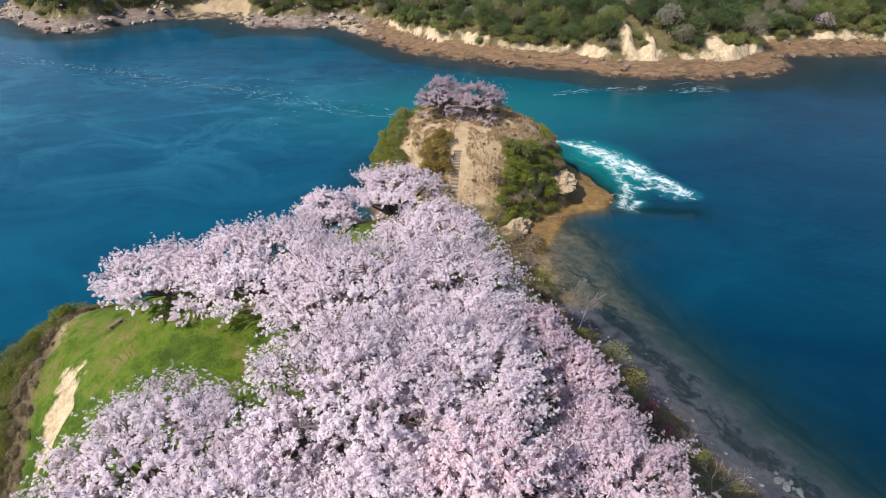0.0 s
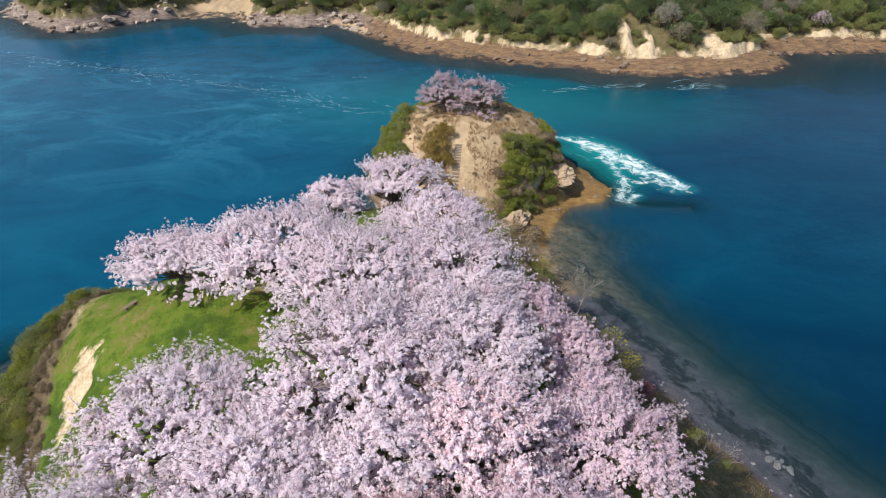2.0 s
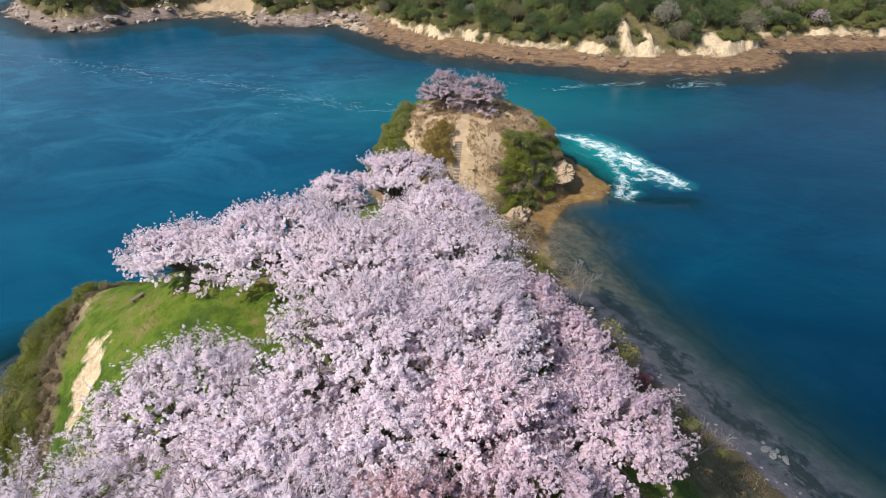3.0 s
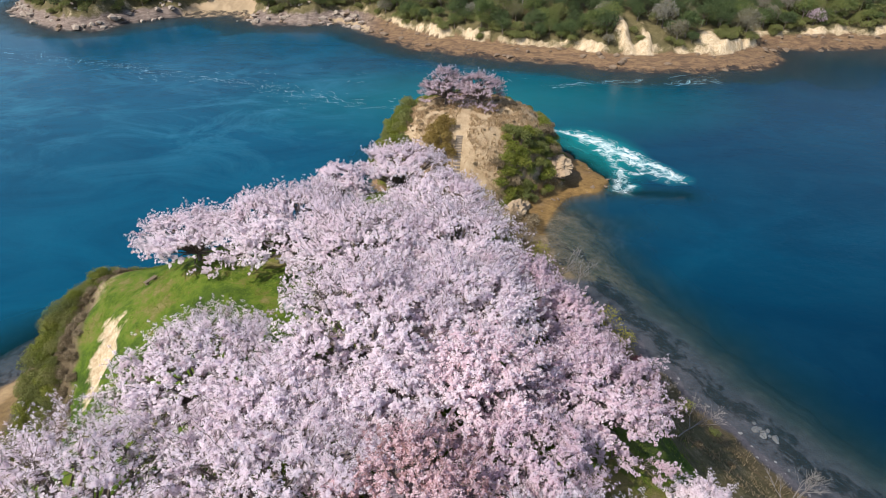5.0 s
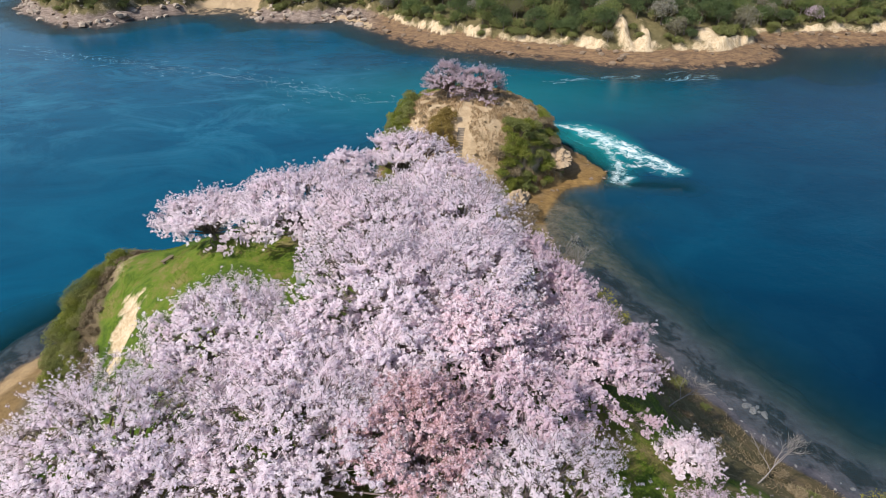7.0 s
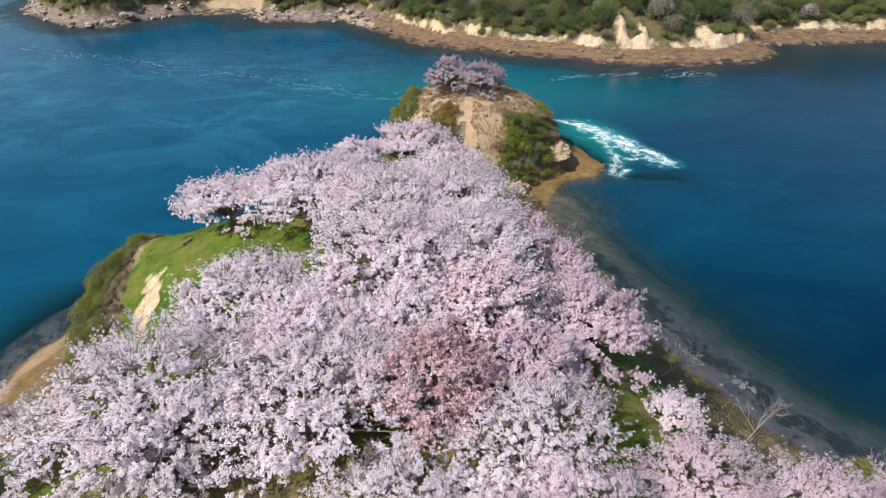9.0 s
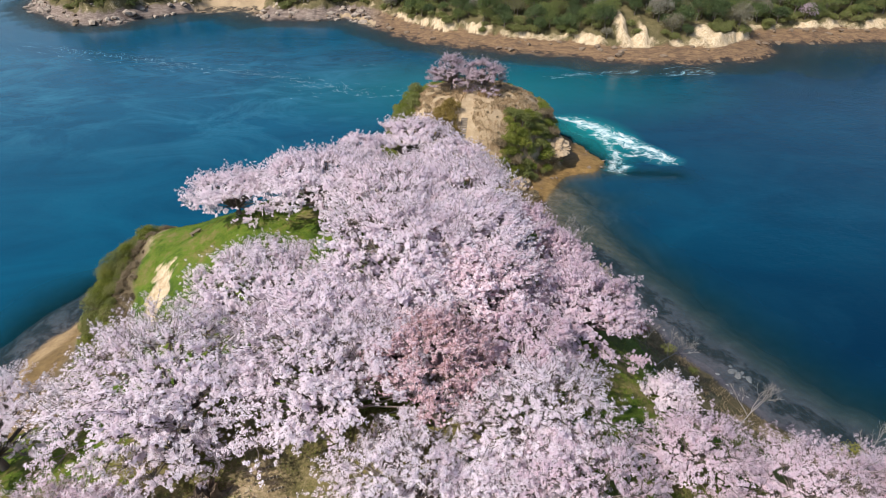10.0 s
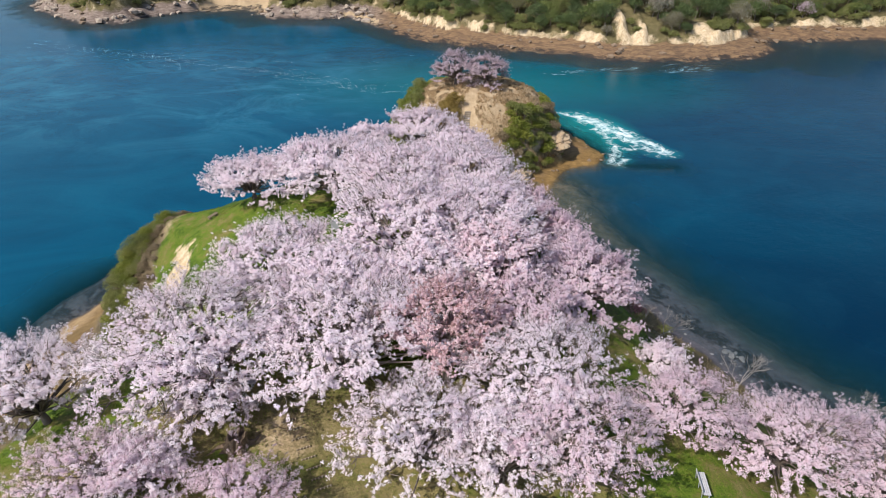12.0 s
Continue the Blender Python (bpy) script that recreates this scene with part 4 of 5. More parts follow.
def scatter(kinds, spots, rng, sizes=(0.8, 1.25)):
    """Copies of the kinds, in turn, on the given spots; the first of each kind is moved to its spot."""
    used = set()
    for k, (x, y) in enumerate(spots):
        ob = kinds[int(rng.integers(len(kinds)))]
        s = rng.uniform(*sizes)
        m = pose(x, y, height(x, y) - 0.15, rng.uniform(-5, 5), rng.uniform(-5, 5), rng.uniform(0, 360)) @ Matrix.Diagonal((s, s, s * rng.uniform(0.85, 1.15), 1))
        if ob.name not in used:
            used.add(ob.name)
            ob.matrix_world = m
        else:
            c = copy_thing(ob, Matrix())
            c.matrix_world = m


# the wooded far shore
rng = np.random.default_rng(77)
WOODS = [broadleaf(100 + k, 3.0 + 0.35 * k, 5.6 + 0.6 * k, 1300 + 60 * k, 0.25, LEAF_EVERGREEN, "evergreen_tree", "rounded olive-green tree in the far coastal wood", "tree", "far shore wood") for k in range(5)]
gx, gy = np.meshgrid(np.arange(-190, 165, 4.3), np.arange(176, 330, 4.3))
gx, gy = gx.ravel() + rng.uniform(-2, 2, gx.size), gy.ravel() + rng.uniform(-2, 2, gx.size)
_, _, inland, _ = land(gx, gy)
inland = inland - 13.0 * smooth(-109, -101, gx) * smooth(-70, -80, gx)
keep = (inland > 12.0) & (inland < 30)
for cx, cy, half, deep in ((56.5, 180, 5.0, 11), (63.5, 180, 3.0, 7), (84, 180, 7, 6), (-92, 258, 14, 6)):
    keep &= np.hypot((gx - cx) / half, (gy - cy) / deep) > 1
keep &= np.abs(gx) < 0.80 * (gy + 8) + 6
order = np.argsort(inland[keep])
spots = list(zip(gx[keep][order], gy[keep][order]))
scatter(WOODS, spots[:290], rng, (0.65, 1.3))
EDGE = [broadleaf(120 + k, 2.0, 2.5, 640, 0.21, LEAF_EVERGREEN, "edge_bush", "rounded bush at the edge of the far wood", "shrub", "far shore bushes") for k in range(3)]


def thicket(name, kinds, spots, rng, label, category):
    """Copies of the kinds' crowns and trunks joined into one object."""
    vs, fs, k = [], [], 0
    stock = []
    for ob in kinds:
        for c in ob.children:
            me = c.data
            v = np.empty(len(me.vertices) * 3, np.float32)
            me.vertices.foreach_get("co", v)
            f = np.empty(len(me.loops), np.int32)
            me.loops.foreach_get("vertex_index", f)
            stock.append((ob.name, c.name.startswith("crown"), v.reshape(-1, 3), f.reshape(-1, me.polygons[0].loop_total)))
    for x, y in spots:
        pick = kinds[int(rng.integers(len(kinds)))].name
        s, a = rng.uniform(0.85, 1.25), rng.uniform(0, 2 * math.pi)
        turn = np.array([[math.cos(a), -math.sin(a), 0], [math.sin(a), math.cos(a), 0], [0, 0, 1]]) * s
        for owner, leaves, v, f in stock:
            if owner == pick and leaves:
                vs.append(v @ turn.T + [x, y, height(x, y) - 0.2])
                fs.append(f + k)
                k += len(v)
    ob = new(name, mesh_of(name, np.concatenate(vs), np.concatenate(fs), LEAF_EVERGREEN))
    return tagged(ob, label, category, kind="stuff")


xs, ys = rng.uniform(-185, 150, 2600), rng.uniform(172, 262, 2600)
_, _, f, _ = land(xs, ys)
f = f - 13.0 * smooth(-109, -101, xs) * smooth(-70, -80, xs)
ok = (f > 10.6) & (f < 17)
for cx, cy, half, deep in ((56.5, 180, 2.8, 8), (63.5, 180, 1.6, 6), (84, 178, 5.0, 4), (-92, 258, 14, 6)):
    ok &= np.hypot((xs - cx) / half, (ys - cy) / deep) > 1
edge = list(zip(xs[ok], ys[ok]))
scatter(EDGE, edge[:3], rng)
thicket("edge_thicket", EDGE, edge[3:], rng, "mixed green and brown brush along the far bluff", "brush")
PALE = [broadleaf(130, 3.2, 6.0, 900, 0.26, PETAL_DUSK, "wild_cherry", "greyish-pink wild cherry among the far trees", "tree", "far wild cherries")]
scatter(PALE, [(69, 203), (88, 207), (128, 205), (30, 204)], rng)
if len(spots) > 290:
    thicket("far_wood", WOODS, spots[290:], rng, "dense olive-green coastal wood on the hillside", "woods")

# shrubs of the near slopes
SHRUBS = [broadleaf(200 + k, 1.7 + 0.3 * k, 2.6 + 0.4 * k, 2200 + 120 * k, 0.11, LEAF_FLANK if k == 1 else LEAF_BUSH, "shrub", "dense olive-green shrub on the steep bank", "shrub", "bank shrubs") for k in range(3)]


def place_spots(tries, area, want, gap):
    """Random spots in a box (x0, x1, y0, y1) where want(x, y, inland) holds, gap metres apart."""
    out = []
    xs, ys = rng.uniform(area[0], area[1], tries), rng.uniform(area[2], area[3], tries)
    _, near, _, knoll = land(xs, ys)
    for x, y, n, k in zip(xs, ys, near, knoll):
        if want(x, y, n, k) and all((x - a) ** 2 + (y - b) ** 2 > gap * gap for a, b in out):
            out.append((float(x), float(y)))
    return out


belt = [(q, u) for q in np.arange(24.5, 57, 0.62) for u in (0.12, 0.5, 0.85)]
belt = [(float(bank_foot(q) + 0.9 + u * (bank_edge(q) - 1.6 - bank_foot(q)) + rng.uniform(-0.3, 0.3)), float(q + rng.uniform(-0.3, 0.3)), u) for q, u in belt]
scatter(SHRUBS, [(x, y) for x, y, u in belt if u < 0.3], rng, (0.52, 0.82))
for bush in SHRUBS:
    for x, y in [(x, y) for x, y, u in belt if u > 0.3][SHRUBS.index(bush)::3]:
        size = rng.uniform(0.30, 0.52)
        copy_thing(bush, Matrix()).matrix_world = pose(x, y, height(x, y) - 0.15, 0, 0, rng.uniform(0, 360)) @ Matrix.Scale(size, 4)
BRUSH = [broadleaf(235 + k, 1.0, 1.1, 900, 0.085, LEAF_DEAD, "dead_brush", "tangle of brown dead brush along the lawn's edge", "shrub", "dead brush") for k in range(2)]
scatter(BRUSH, [(bank_edge(q) + 0.1 + rng.uniform(-1.7, 1.2), q) for q in np.arange(24, 54, 0.16)], rng, (0.30, 0.75))
scatter(BRUSH, place_spots(500, (-42, -24, 24, 58), lambda x, y, n, k: n > 3.0 and bank_foot(y) < x < bank_edge(y) - 0.6, 1.5), rng, (0.6, 1.2))
ISLET_SHRUBS = [broadleaf(220 + k, 1.4 + 0.2 * k, 2.2 + 0.3 * k, 1000 + 100 * k, 0.14, leaf, "shrub", label, "shrub", "islet shrubs") for k, (leaf, label) in enumerate((
    (LEAF_FLANK, "dense yellow-green shrub on the islet's flank"), (LEAF_BUSH, "dull olive shrub on the islet's flank"), (LEAF_FLANK, "dense yellow-green shrub on the islet's flank"), (LEAF_DEAD, "grey-brown leafless brush on the islet's flank")))]
scatter(ISLET_SHRUBS[:3], place_spots(5000, (-16, 26, 78, 118), lambda x, y, n, k: 0.60 < k < 0.98 and ((x < -6.2 and 84 < y < 106) or (10.4 < x < 19.0 and 81 < y < 91.0 and x + (y - 80) * 0.35 > 12.4) or y > 108), 1.0), rng, (0.55, 1.15))
scatter(ISLET_SHRUBS[1:], place_spots(3000, (9, 26, 80, 108), lambda x, y, n, k: 0.74 < k < 1.0 and ((x > 16.5 and 89 < y < 106) or (x > 9 and y < 84)), 1.15), rng, (0.5, 0.95))
scatter(SHRUBS, place_spots(120, (5.5, 10.5, 73, 82), lambda x, y, n, k: n > 3, 1.9), rng, (0.5, 0.8))
scatter(BRUSH, place_spots(700, (-8, 22, 82, 106), lambda x, y, n, k: k < 0.8 and abs(x - 2.4 - (y - 82) * 0.2) > 2.2 and wobble(x, y, 5, 4) > -0.1 - 0.3 * (x > 6), 1.25), rng, (0.28, 0.6))
RUST = [broadleaf(230, 1.8, 3.0, 1800, 0.13, LEAF_RUST, "rusty_shrub", "rust-brown shrub beside the islet's steps", "shrub", "rusty shrubs")]
scatter(RUST, [(0.0, 87.2), (-1.2, 85.6), (0.6, 89.0), (0.2, 83.8), (-1.8, 87.2), (-0.8, 88.8), (0.6, 85.6)], rng, (0.9, 1.3))
LOW = [broadleaf(240 + k, 1.1 + 0.3 * k, 1.2 + 0.3 * k, 600, 0.13, m, "scrub_bush", l, "shrub", "slope scrub") for k, (m, l) in enumerate(((LEAF_DEAD, "leafless brown scrub on the shore slope"), (LEAF_BUSH, "low green scrub on the shore slope"), (LEAF_DEAD, "leafless brown scrub on the shore slope")))]
scatter(LOW, place_spots(420, (3, 34, 8, 76), lambda x, y, n, k: 3.5 < n < 13 and x > 6, 2.3), rng, (0.4, 0.85))
NECK = place_spots(500, (3, 15, 60, 78), lambda x, y, n, k: n > 2.6 and x > 5 + 0.2 * (76 - y) * (y < 70), 1.5)
scatter(LOW + BRUSH, NECK, rng, (0.8, 1.5))
YOUNG = [broadleaf(250, 1.8, 3.6, 620, 0.10, LEAF_YOUNG, "young_tree", "thin young tree in yellow-green leaf", "tree", "young slope trees")]
scatter(YOUNG, [(18.8, 46.5), (20.2, 44.0), (16.5, 49.5), (13.5, 64.0), (37.4, 21.2), (36.0, 19.4)], rng, (0.9, 1.3))
ROSE = [broadleaf(260, 1.3, 2.6, 700, 0.10, LEAF_ROSE, "red_shrub", "shrub with rose-red young leaves", "shrub", "red shrubs")]
scatter(ROSE, [(20.4, 39.4), (21.5, 37.2)], rng, (0.9, 1.2))


def bare_tree(x, y, tall, seed, lean):
    """A leafless pale tree that leans out over the shore."""
    r = np.random.default_rng(seed)
    tree = empty("bare_tree", pose(x, y, height(x, y) - 0.15), "leafless pale grey tree leaning over the shore", "tree", "bare shore trees")
    blocks, fine, grow = [], [], [(np.zeros(3), np.array([lean[0], lean[1], 1.0]), tall * 0.5, 0.018 * tall, 0)]
    while grow:
        a, way, long, thick, level = grow.pop()
        way = way / np.linalg.norm(way)
        b = a + way * long
        m = (a + b) / 2 + r.normal(0, long * 0.05, 3)
        (blocks if level < 2 else fine).append(tubes(a[None], m[None], b[None], np.array([thick]), np.array([thick * 0.6]), 5 if level < 2 else 3))
        if level < 5:
            for k in range(3 if level else 4):
                turn = r.normal(0, 0.5, 3)
                turn[2] = abs(turn[2]) * 0.6
                grow.append((b if k else m * 0.4 + b * 0.6, way + turn, long * r.uniform(0.5, 0.78), max(thick * 0.58, 0.008), level + 1))
    for name, pieces in (("trunk", blocks), ("crown", fine)):
        v, f = joined(*pieces)
        child(name, mesh_of(name, v, f, BARK_PALE, True), tree)


for x, y, tall, seed, lean in ((19.2, 26.4, 3.3, 1, (2.4, 1.0)), (23.0, 18.2, 3.9, 2, (2.0, 1.3)), (15.2, 51.5, 4.6, 3, (0.6, 0.2)), (14.0, 54.5, 4.2, 4, (0.5, 0.3)), (20.8, 34.5, 2.2, 5, (1.6, 0.6)), (12.0, 67.0, 3.2, 6, (0.4, 0.2)), (30.0, 14.5, 5.0, 7, (1.0, 0.5)),
                                (-35.4, 28.5, 2.0, 8, (-0.8, 0.1)), (-37.2, 34.0, 2.0, 9, (-0.7, 0.3)), (-37.6, 41.5, 1.8, 10, (-0.8, 0.4))):
    bare_tree(x, y, tall, seed, lean)


# ---------------------------------------------------------------- grass and stones
def tufts(name, spots, material, tall, spread, blades, label, seed, category="grass"):
    r = np.random.default_rng(seed)
    xy = np.repeat(np.array(spots), blades, 0) + r.normal(0, spread, (len(spots) * blades, 2))
    z = land(xy[:, 0], xy[:, 1])[0] - 0.5 * smooth(0.2, 0.9, slip(xy[:, 0], xy[:, 1]))
    base = np.column_stack([xy, z - 0.02])
    n = len(base)
    a = r.uniform(0, 2 * math.pi, n)
    side = np.stack([np.cos(a), np.sin(a), 0 * a], 1) * (tall * 0.16)
    tip = base + np.stack([r.normal(0, 0.4, n), r.normal(0, 0.4, n), r.uniform(0.6, 1.2, n)], 1) * tall
    v = np.stack([base - side, base + side, tip], 1).reshape(-1, 3)
    ob = new(name, mesh_of(name, v, np.arange(n * 3).reshape(-1, 3), material))
    return tagged(ob, label, category, kind="stuff")


xs, ys = rng.uniform(-34, 20, 26000), rng.uniform(-12, 56, 26000)
_, n, _, _ = land(xs, ys)
ok = (n > 13) & (slip(xs, ys) < 0.15) & (wobble(xs, ys, 2.0, 3) + 0.5 * wobble(xs, ys, 0.8, 7) > 0.0)
tufts("grass", np.stack([xs[ok], ys[ok]], 1), BLADE_GREEN, 0.15, 0.30, 6, "short bright green grass", 5)
xs, ys = rng.uniform(-16, 24, 9000), rng.uniform(80, 116, 9000)
_, n, _, k = land(xs, ys)
ok = (k < 0.97) & (wobble(xs, ys, 2.0, 6) > -0.3) & (np.abs(xs - 2.1 - (ys - 82) * 0.2) > 1.1)
tufts("dry_grass", np.stack([xs[ok], ys[ok]], 1), BLADE_DRY, 0.42, 0.22, 6, "dry straw-coloured grass", 6)
xs, ys = rng.uniform(4, 40, 9000), rng.uniform(-5, 74, 9000)
_, n, _, k = land(xs, ys)
ok = (n > 1.5) & (n < 15) & (wobble(xs, ys, 2.0, 2) > -0.2)
tufts("dry_grass", np.stack([xs[ok], ys[ok]], 1), LEAF_DEAD, 0.30, 0.25, 4, "dry brown grass on the shore slope", 7)


def stones(name, spots, sizes, material, label, seed):
    """Many weathered stones, joined."""
    r = np.random.default_rng(seed)
    bm = bmesh.new()
    bmesh.ops.create_icosphere(bm, subdivisions=1, radius=1.0)
    base = np.array([v.co[:] for v in bm.verts])
    tri = np.array([[v.index for v in f.verts] for f in bm.faces])
    bm.free()
    vs, fs = [], []
    for k, ((x, y), s) in enumerate(zip(spots, sizes)):
        v = base * r.uniform(0.7, 1.25, (len(base), 1)) * [r.uniform(0.8, 1.5), r.uniform(0.7, 1.1), r.uniform(0.35, 0.7)] * s
        a = r.uniform(0, 6.28)
        v = v @ np.array([[math.cos(a), math.sin(a), 0], [-math.sin(a), math.cos(a), 0], [0, 0, 1]])
        vs.append(v + [x, y, height(x, y) + 0.05 * s])
        fs.append(tri + k * len(base))
    return tagged(new(name, mesh_of(name, np.concatenate(vs), np.concatenate(fs), material)), label, "rocks", kind="stuff")


def shore_spots(tries, area, low, high, ring):
    xs, ys = rng.uniform(area[0], area[1], tries), rng.uniform(area[2], area[3], tries)
    _, n, f, _ = land(xs, ys)
    d = n if ring == "near" else f
    ok = (d > low) & (d < high)
    return list(zip(xs[ok], ys[ok]))


spots = shore_spots(5000, (-180, 150, 160, 255), -0.3, 10, "far")[:140]
stones("shelf_rocks", spots, rng.uniform(0.2, 1.0, len(spots)) ** 1.3 * 1.5, STONE, "brown weathered rocks along the far tidal shelf", 1)
spots = [q for q in shore_spots(9000, (-182, -28, 205, 275), 0.2, 8.5, "far") if not -107 < q[0] < -76][:110]
stones("ledge_rocks", spots, rng.uniform(0.25, 1.0, len(spots)) ** 1.6 * 2.1, HEAD_STONE, "broken grey-pink ledges along the far headlands", 8)
spots = [(-141 + rng.normal(0, 4), 229 + rng.normal(0, 2)) for k in range(10)] + [(-112 + rng.normal(0, 6), 251 + rng.normal(0, 1.5)) for k in range(10)] + [(-62 + rng.normal(0, 9), 238 + rng.normal(0, 1.5)) for k in range(12)]
stones("headland_rocks", spots, rng.uniform(0.5, 1.3, len(spots)), HEAD_STONE, "weathered grey-brown outcrops on the far headlands", 2)
spots = shore_spots(3000, (-18, 36, 74, 122), -0.8, 3.2, "near")[:80]
stones("islet_rocks", spots, rng.uniform(0.15, 0.45, len(spots)), STONE, "brown barnacled rocks round the islet", 3)
spots = shore_spots(5000, (12, 46, 14, 74), -0.6, 1.5, "near")[:80]
stones("shore_rocks", spots, rng.uniform(0.07, 0.22, len(spots)), REEF_STONE, "dark rocks in the shallows", 4)
spots = [(33.4 + rng.normal(0, 0.5), 35.2 + rng.normal(0, 0.5)) for k in range(14)]
stones("reef_rocks", spots, rng.uniform(0.2, 0.42, len(spots)), REEF_STONE, "weathered boulders awash off the beach", 5)
spots = [(11.2, 79.0), (12.0, 79.7), (10.4, 78.2), (21.0, 91.2), (21.6, 92.6)]
stones("pale_rocks", spots, [0.7, 0.55, 0.5, 0.7, 0.5], CREAM_STONE, "pale sandstone outcrops at the islet's foot", 6)


def outcrop(x, y, size, turn, seed, label):
    """A weathered block of pale sandstone, undercut and ledged."""
    bm = bmesh.new()
    bmesh.ops.create_icosphere(bm, subdivisions=5, radius=1.0)
    away = Vector((seed * 7.3, seed * 3.1, 0))
    for v in bm.verts:
        c = v.co.copy()
        c = Vector([math.copysign(abs(q) ** 0.86, q) for q in c])
        rough = noise.fractal(c * 1.7 + away, 0.8, 2.0, 6) * 0.34 + 0.07 * math.sin(c.z * 9 + 2 * noise.noise(c * 2 + away)) * (1 - abs(c.z))
        c *= 1 + rough
        v.co = Vector((c.x * size[0], c.y * size[1], c.z * size[2]))
    rock = empty("rock_outcrop", pose(x, y, height(x, y) - size[2] * 0.22, 6, -8, turn), label, "rock", "islet outcrops")
    part("rock_face", bm, CREAM_STONE, rock)


outcrop(11.6, 78.8, (2.7, 1.5, 1.7), 38, 1, "pale sandstone outcrop at the islet's foot")
outcrop(13.6, 81.6, (1.7, 1.0, 1.0), 50, 2, "pale sandstone outcrop at the islet's foot")
outcrop(20.5, 91.9, (2.6, 2.9, 1.5), 24, 3, "undercut pale sandstone shoulder above the rock apron")


# ---------------------------------------------------------------- things people made
def park_bench(x, y, turn, label):
    """A slatted bench with a back, on metal side frames."""
    b = empty("park_bench", pose(x, y, height(x, y), 0, 0, turn), label, "bench")
    for k in range(4):
        part("seat_slat", box(bmesh.new(), (1.5, 0.095, 0.035), (0, -0.17 + 0.108 * k, 0.43), (0, 0, 0), 0.008), BENCH_WOOD, b)
    for k in range(2):
        part("back_slat", box(bmesh.new(), (1.5, 0.03, 0.10), (0, 0.27 + 0.03 * k, 0.58 + 0.15 * k), (-12, 0, 0), 0.008), BENCH_WOOD, b)
    for sx in (-0.62, 0, 0.62):
        bm = bmesh.new()
        box(bm, (0.05, 0.05, 0.42), (sx, -0.19, 0.20), (0, 0, 0), 0.006)
        box(bm, (0.05, 0.05, 0.82), (sx, 0.25, 0.38), (-8, 0, 0), 0.006)
        box(bm, (0.05, 0.46, 0.05), (sx, 0.02, 0.39), (0, 0, 0), 0.006)
        part("side_frame", bm, STEEL, b, "grey metal frame")


park_bench(12.8, 2.5, 84, "grey slatted park bench on the grass")


def plank_bench(x, y, turn, long, wood, label):
    """A thick plank on two blocks."""
    b = empty("plank_bench", pose(x, y, height(x, y), 0, 0, turn), label, "bench")
    part("plank", box(bmesh.new(), (long, 0.42, 0.09), (0, 0, 0.32), (0, 0, 0), 0.02), wood, b)
    for sx in (-long * 0.34, long * 0.34):
        part("support", box(bmesh.new(), (0.16, 0.34, 0.40), (sx, 0, 0.09), (0, 0, 0), 0.015), wood, b)


plank_bench(-26.6, 37.7, 64, 1.3, PLANK_WOOD, "dark wooden plank bench on the lawn")
plank_bench(-14.8, 9.8, 8, 1.6, BENCH_WOOD, "grey plank bench in the shade of a cherry")


def sign(x, y, turn):
    """A blank-looking information board on a post."""
    s = empty("notice_board", pose(x, y, height(x, y), 0, 0, turn), "pale grey notice board on two posts", "sign")
    for sx in (-0.28, 0.28):
        part("post", box(bmesh.new(), (0.07, 0.07, 1.5), (sx, 0.03, 0.7), (0, 0, 0), 0.01), STEEL, s)
    part("board", box(bmesh.new(), (0.72, 0.05, 0.95), (0, 0, 1.05), (-12, 0, 0), 0.012), STEEL, s)


sign(-11.7, 29.1, 10)


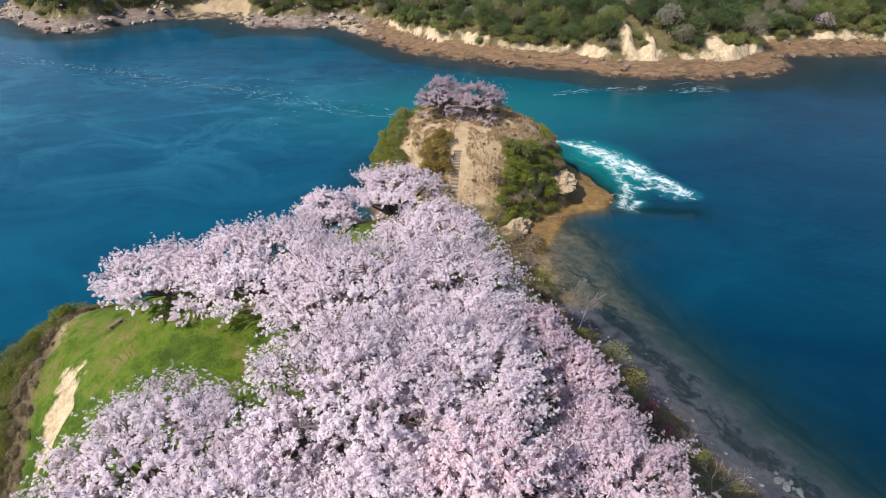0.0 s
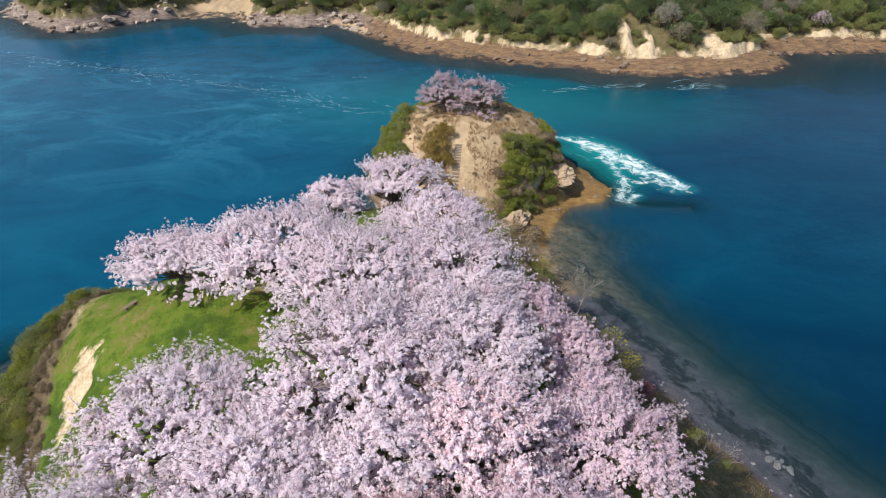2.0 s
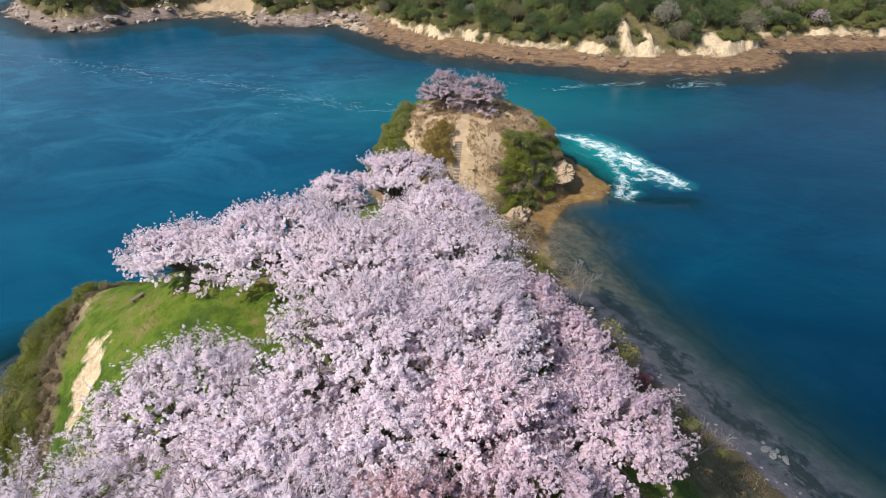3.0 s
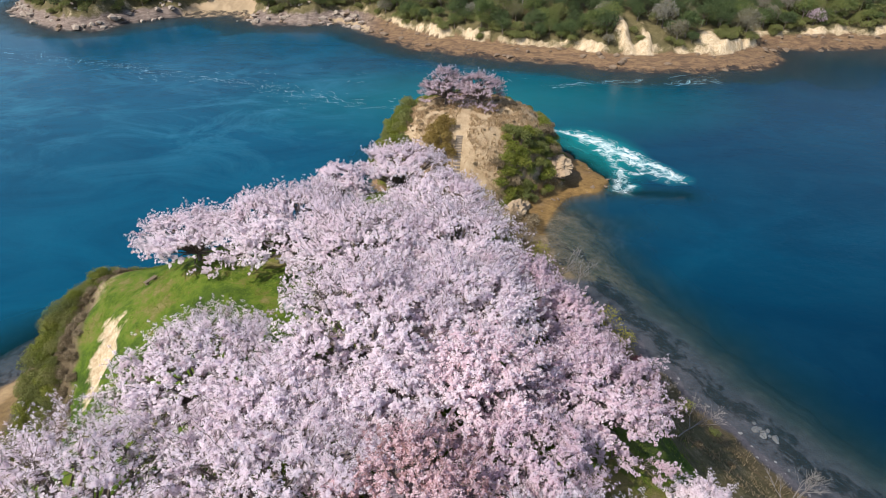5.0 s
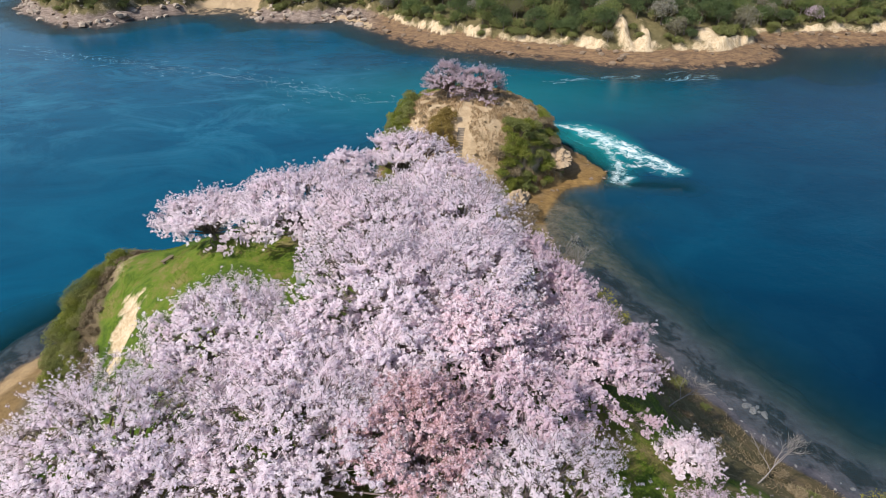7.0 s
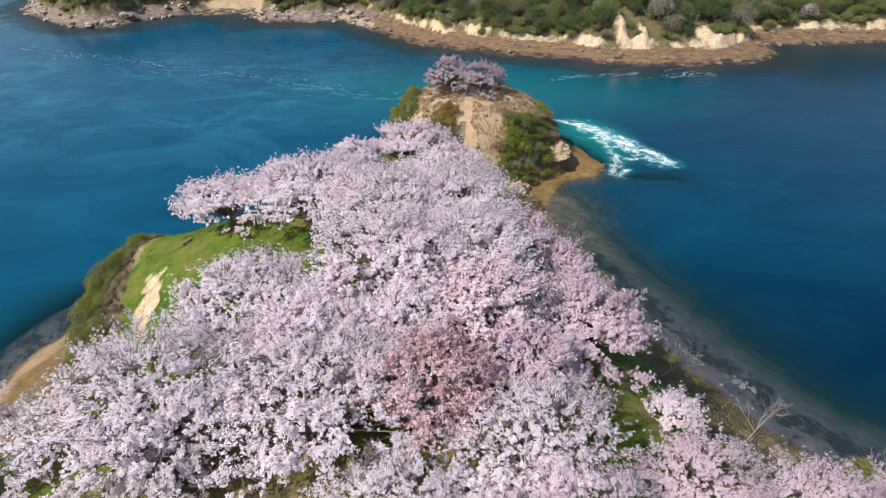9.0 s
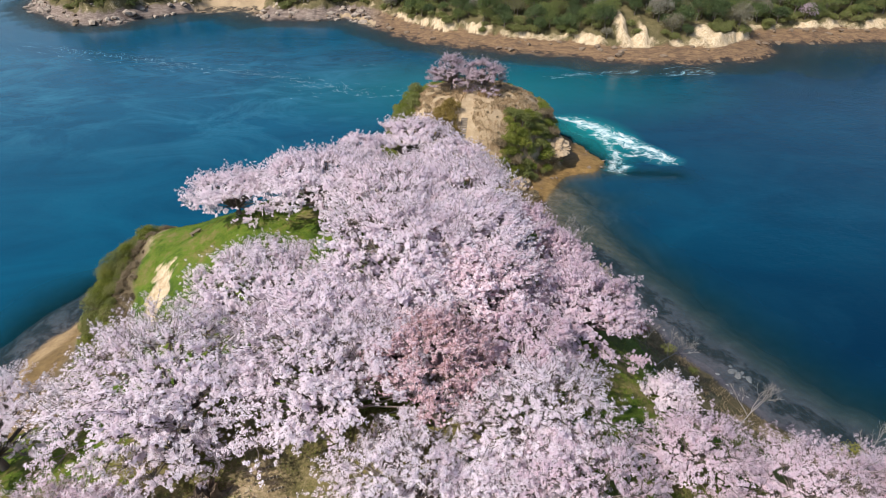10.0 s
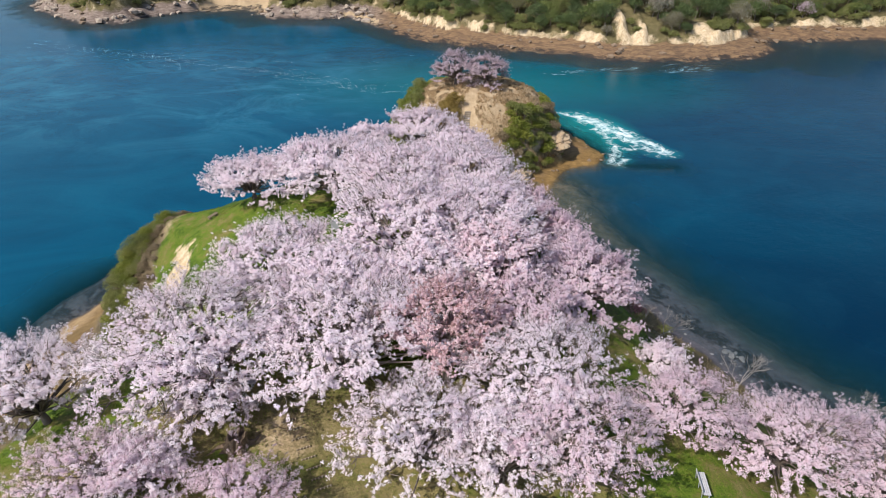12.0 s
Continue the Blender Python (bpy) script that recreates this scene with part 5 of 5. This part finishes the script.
def stump(x, y):
    """A gnarled, torn stump: buttress roots, a ragged crown of splinters, a hollow heart."""
    r = np.random.default_rng(9)
    rings, sides = 16, 40
    s = empty("tree_stump", pose(x, y, height(x, y)) @ Matrix.Diagonal((1.3, 1.3, 1.2, 1)), "dark gnarled old tree stump in bare earth", "stump")
    bm = bmesh.new()
    rows = []
    rag = np.convolve(r.normal(0, 0.30, sides * 3), np.ones(3) / 3, "same")[sides:2 * sides]
    for k in range(rings):
        t = k / (rings - 1)
        row = []
        for j in range(sides):
            a = 2 * math.pi * j / sides
            root = max(0.0, math.sin(a * 5 + 1 + 0.5 * math.sin(2 * a))) ** 2
            flute = 0.09 * math.sin(a * 11 + t * 2.5) + 0.05 * math.sin(a * 17 - t * 4)
            rad = (0.40 + 0.10 * (1 - t) + 0.75 * root * (1 - t) ** 3.2) * (1 + flute) + r.normal(0, 0.012)
            row.append(bm.verts.new((rad * math.cos(a) + 0.18 * t * t, rad * math.sin(a), -0.25 + t * (1.15 + rag[j]))))
        rows.append(row)
    for k in range(1, 5):
        t = k / 4
        rows.append([bm.verts.new(Vector((v.co.x * (1 - 0.24 * k) + 0.04 * k, v.co.y * (1 - 0.24 * k), v.co.z - 0.5 * t * (1 + 0.2 * math.sin(j * 1.7))))) for j, v in enumerate(rows[rings - 1])])
    for lower, upper in zip(rows, rows[1:]):
        for j in range(sides):
            bm.faces.new([lower[j], lower[(j + 1) % sides], upper[(j + 1) % sides], upper[j]])
    bm.faces.new(rows[-1])
    part("stump_wood", bm, STUMP_WOOD, s)
    for a, long in ((0.3, 1.3), (1.9, 1.0), (3.3, 1.5), (4.6, 1.1), (5.5, 0.9)):
        bm = bmesh.new()
        bend = a + 0.35
        rod(bm, (0.45 * math.cos(a), 0.45 * math.sin(a), 0.10), (0.8 * math.cos(a), 0.8 * math.sin(a), 0.03), 0.13, 0.09, 9)
        rod(bm, (0.78 * math.cos(a), 0.78 * math.sin(a), 0.035), (long * math.cos(bend), long * math.sin(bend), -0.05), 0.09, 0.03, 9)
        part("root", bm, STUMP_WOOD, s)


stump(-13.9, 5.0)


def log_steps():
    """Short flights of staked logs set into the worn slope."""
    for k in range(8):
        t = k / 7
        x, y = -11.2 + 2.9 * t, 6.9 - 4.6 * t
        st = empty("log_step", pose(x, y, height(x, y), 0, 0, 24), "weathered log step held by short stakes", "step", "log steps on the slope")
        bm = bmesh.new()
        rod(bm, (-0.42, 0, 0.03), (0.42, 0, 0.03), 0.045, 0.04, 8)
        part("log", bm, PLANK_WOOD, st)
        for j in range(5):
            bm = bmesh.new()
            rod(bm, (-0.38 + 0.19 * j, -0.07, -0.2), (-0.38 + 0.19 * j, -0.07, 0.13 + 0.02 * (j % 2)), 0.035, 0.03, 8)
            part("stake", bm, PEG_WOOD, st)


log_steps()


def stairway():
    """Timber steps up the islet."""
    a, b, n = Vector((2.0, 81.4)), Vector((3.1, 87.6)), 20
    way = (b - a).normalized()
    turn = math.degrees(math.atan2(way.y, way.x)) - 90
    first = height(a.x, a.y)
    st = empty("stairway", pose(a.x, a.y, first, 0, 0, turn), "worn timber stairway up the islet's dry slope", "stairs")
    long = (b - a).length
    tread = box(bmesh.new(), (1.15, long / n * 0.8, 0.34), (0, 0, 0), (0, 0, 0), 0.015)
    me = bpy.data.meshes.new("step")
    tread.to_mesh(me)
    tread.free()
    me.materials.append(STEP_WOOD)
    for k in range(n):
        p = a + way * (long * (k + 0.5) / n)
        ob = child("step", me, st)
        ob.location = (0, long * (k + 0.5) / n, height(p.x, p.y) - first + 0.03)


stairway()
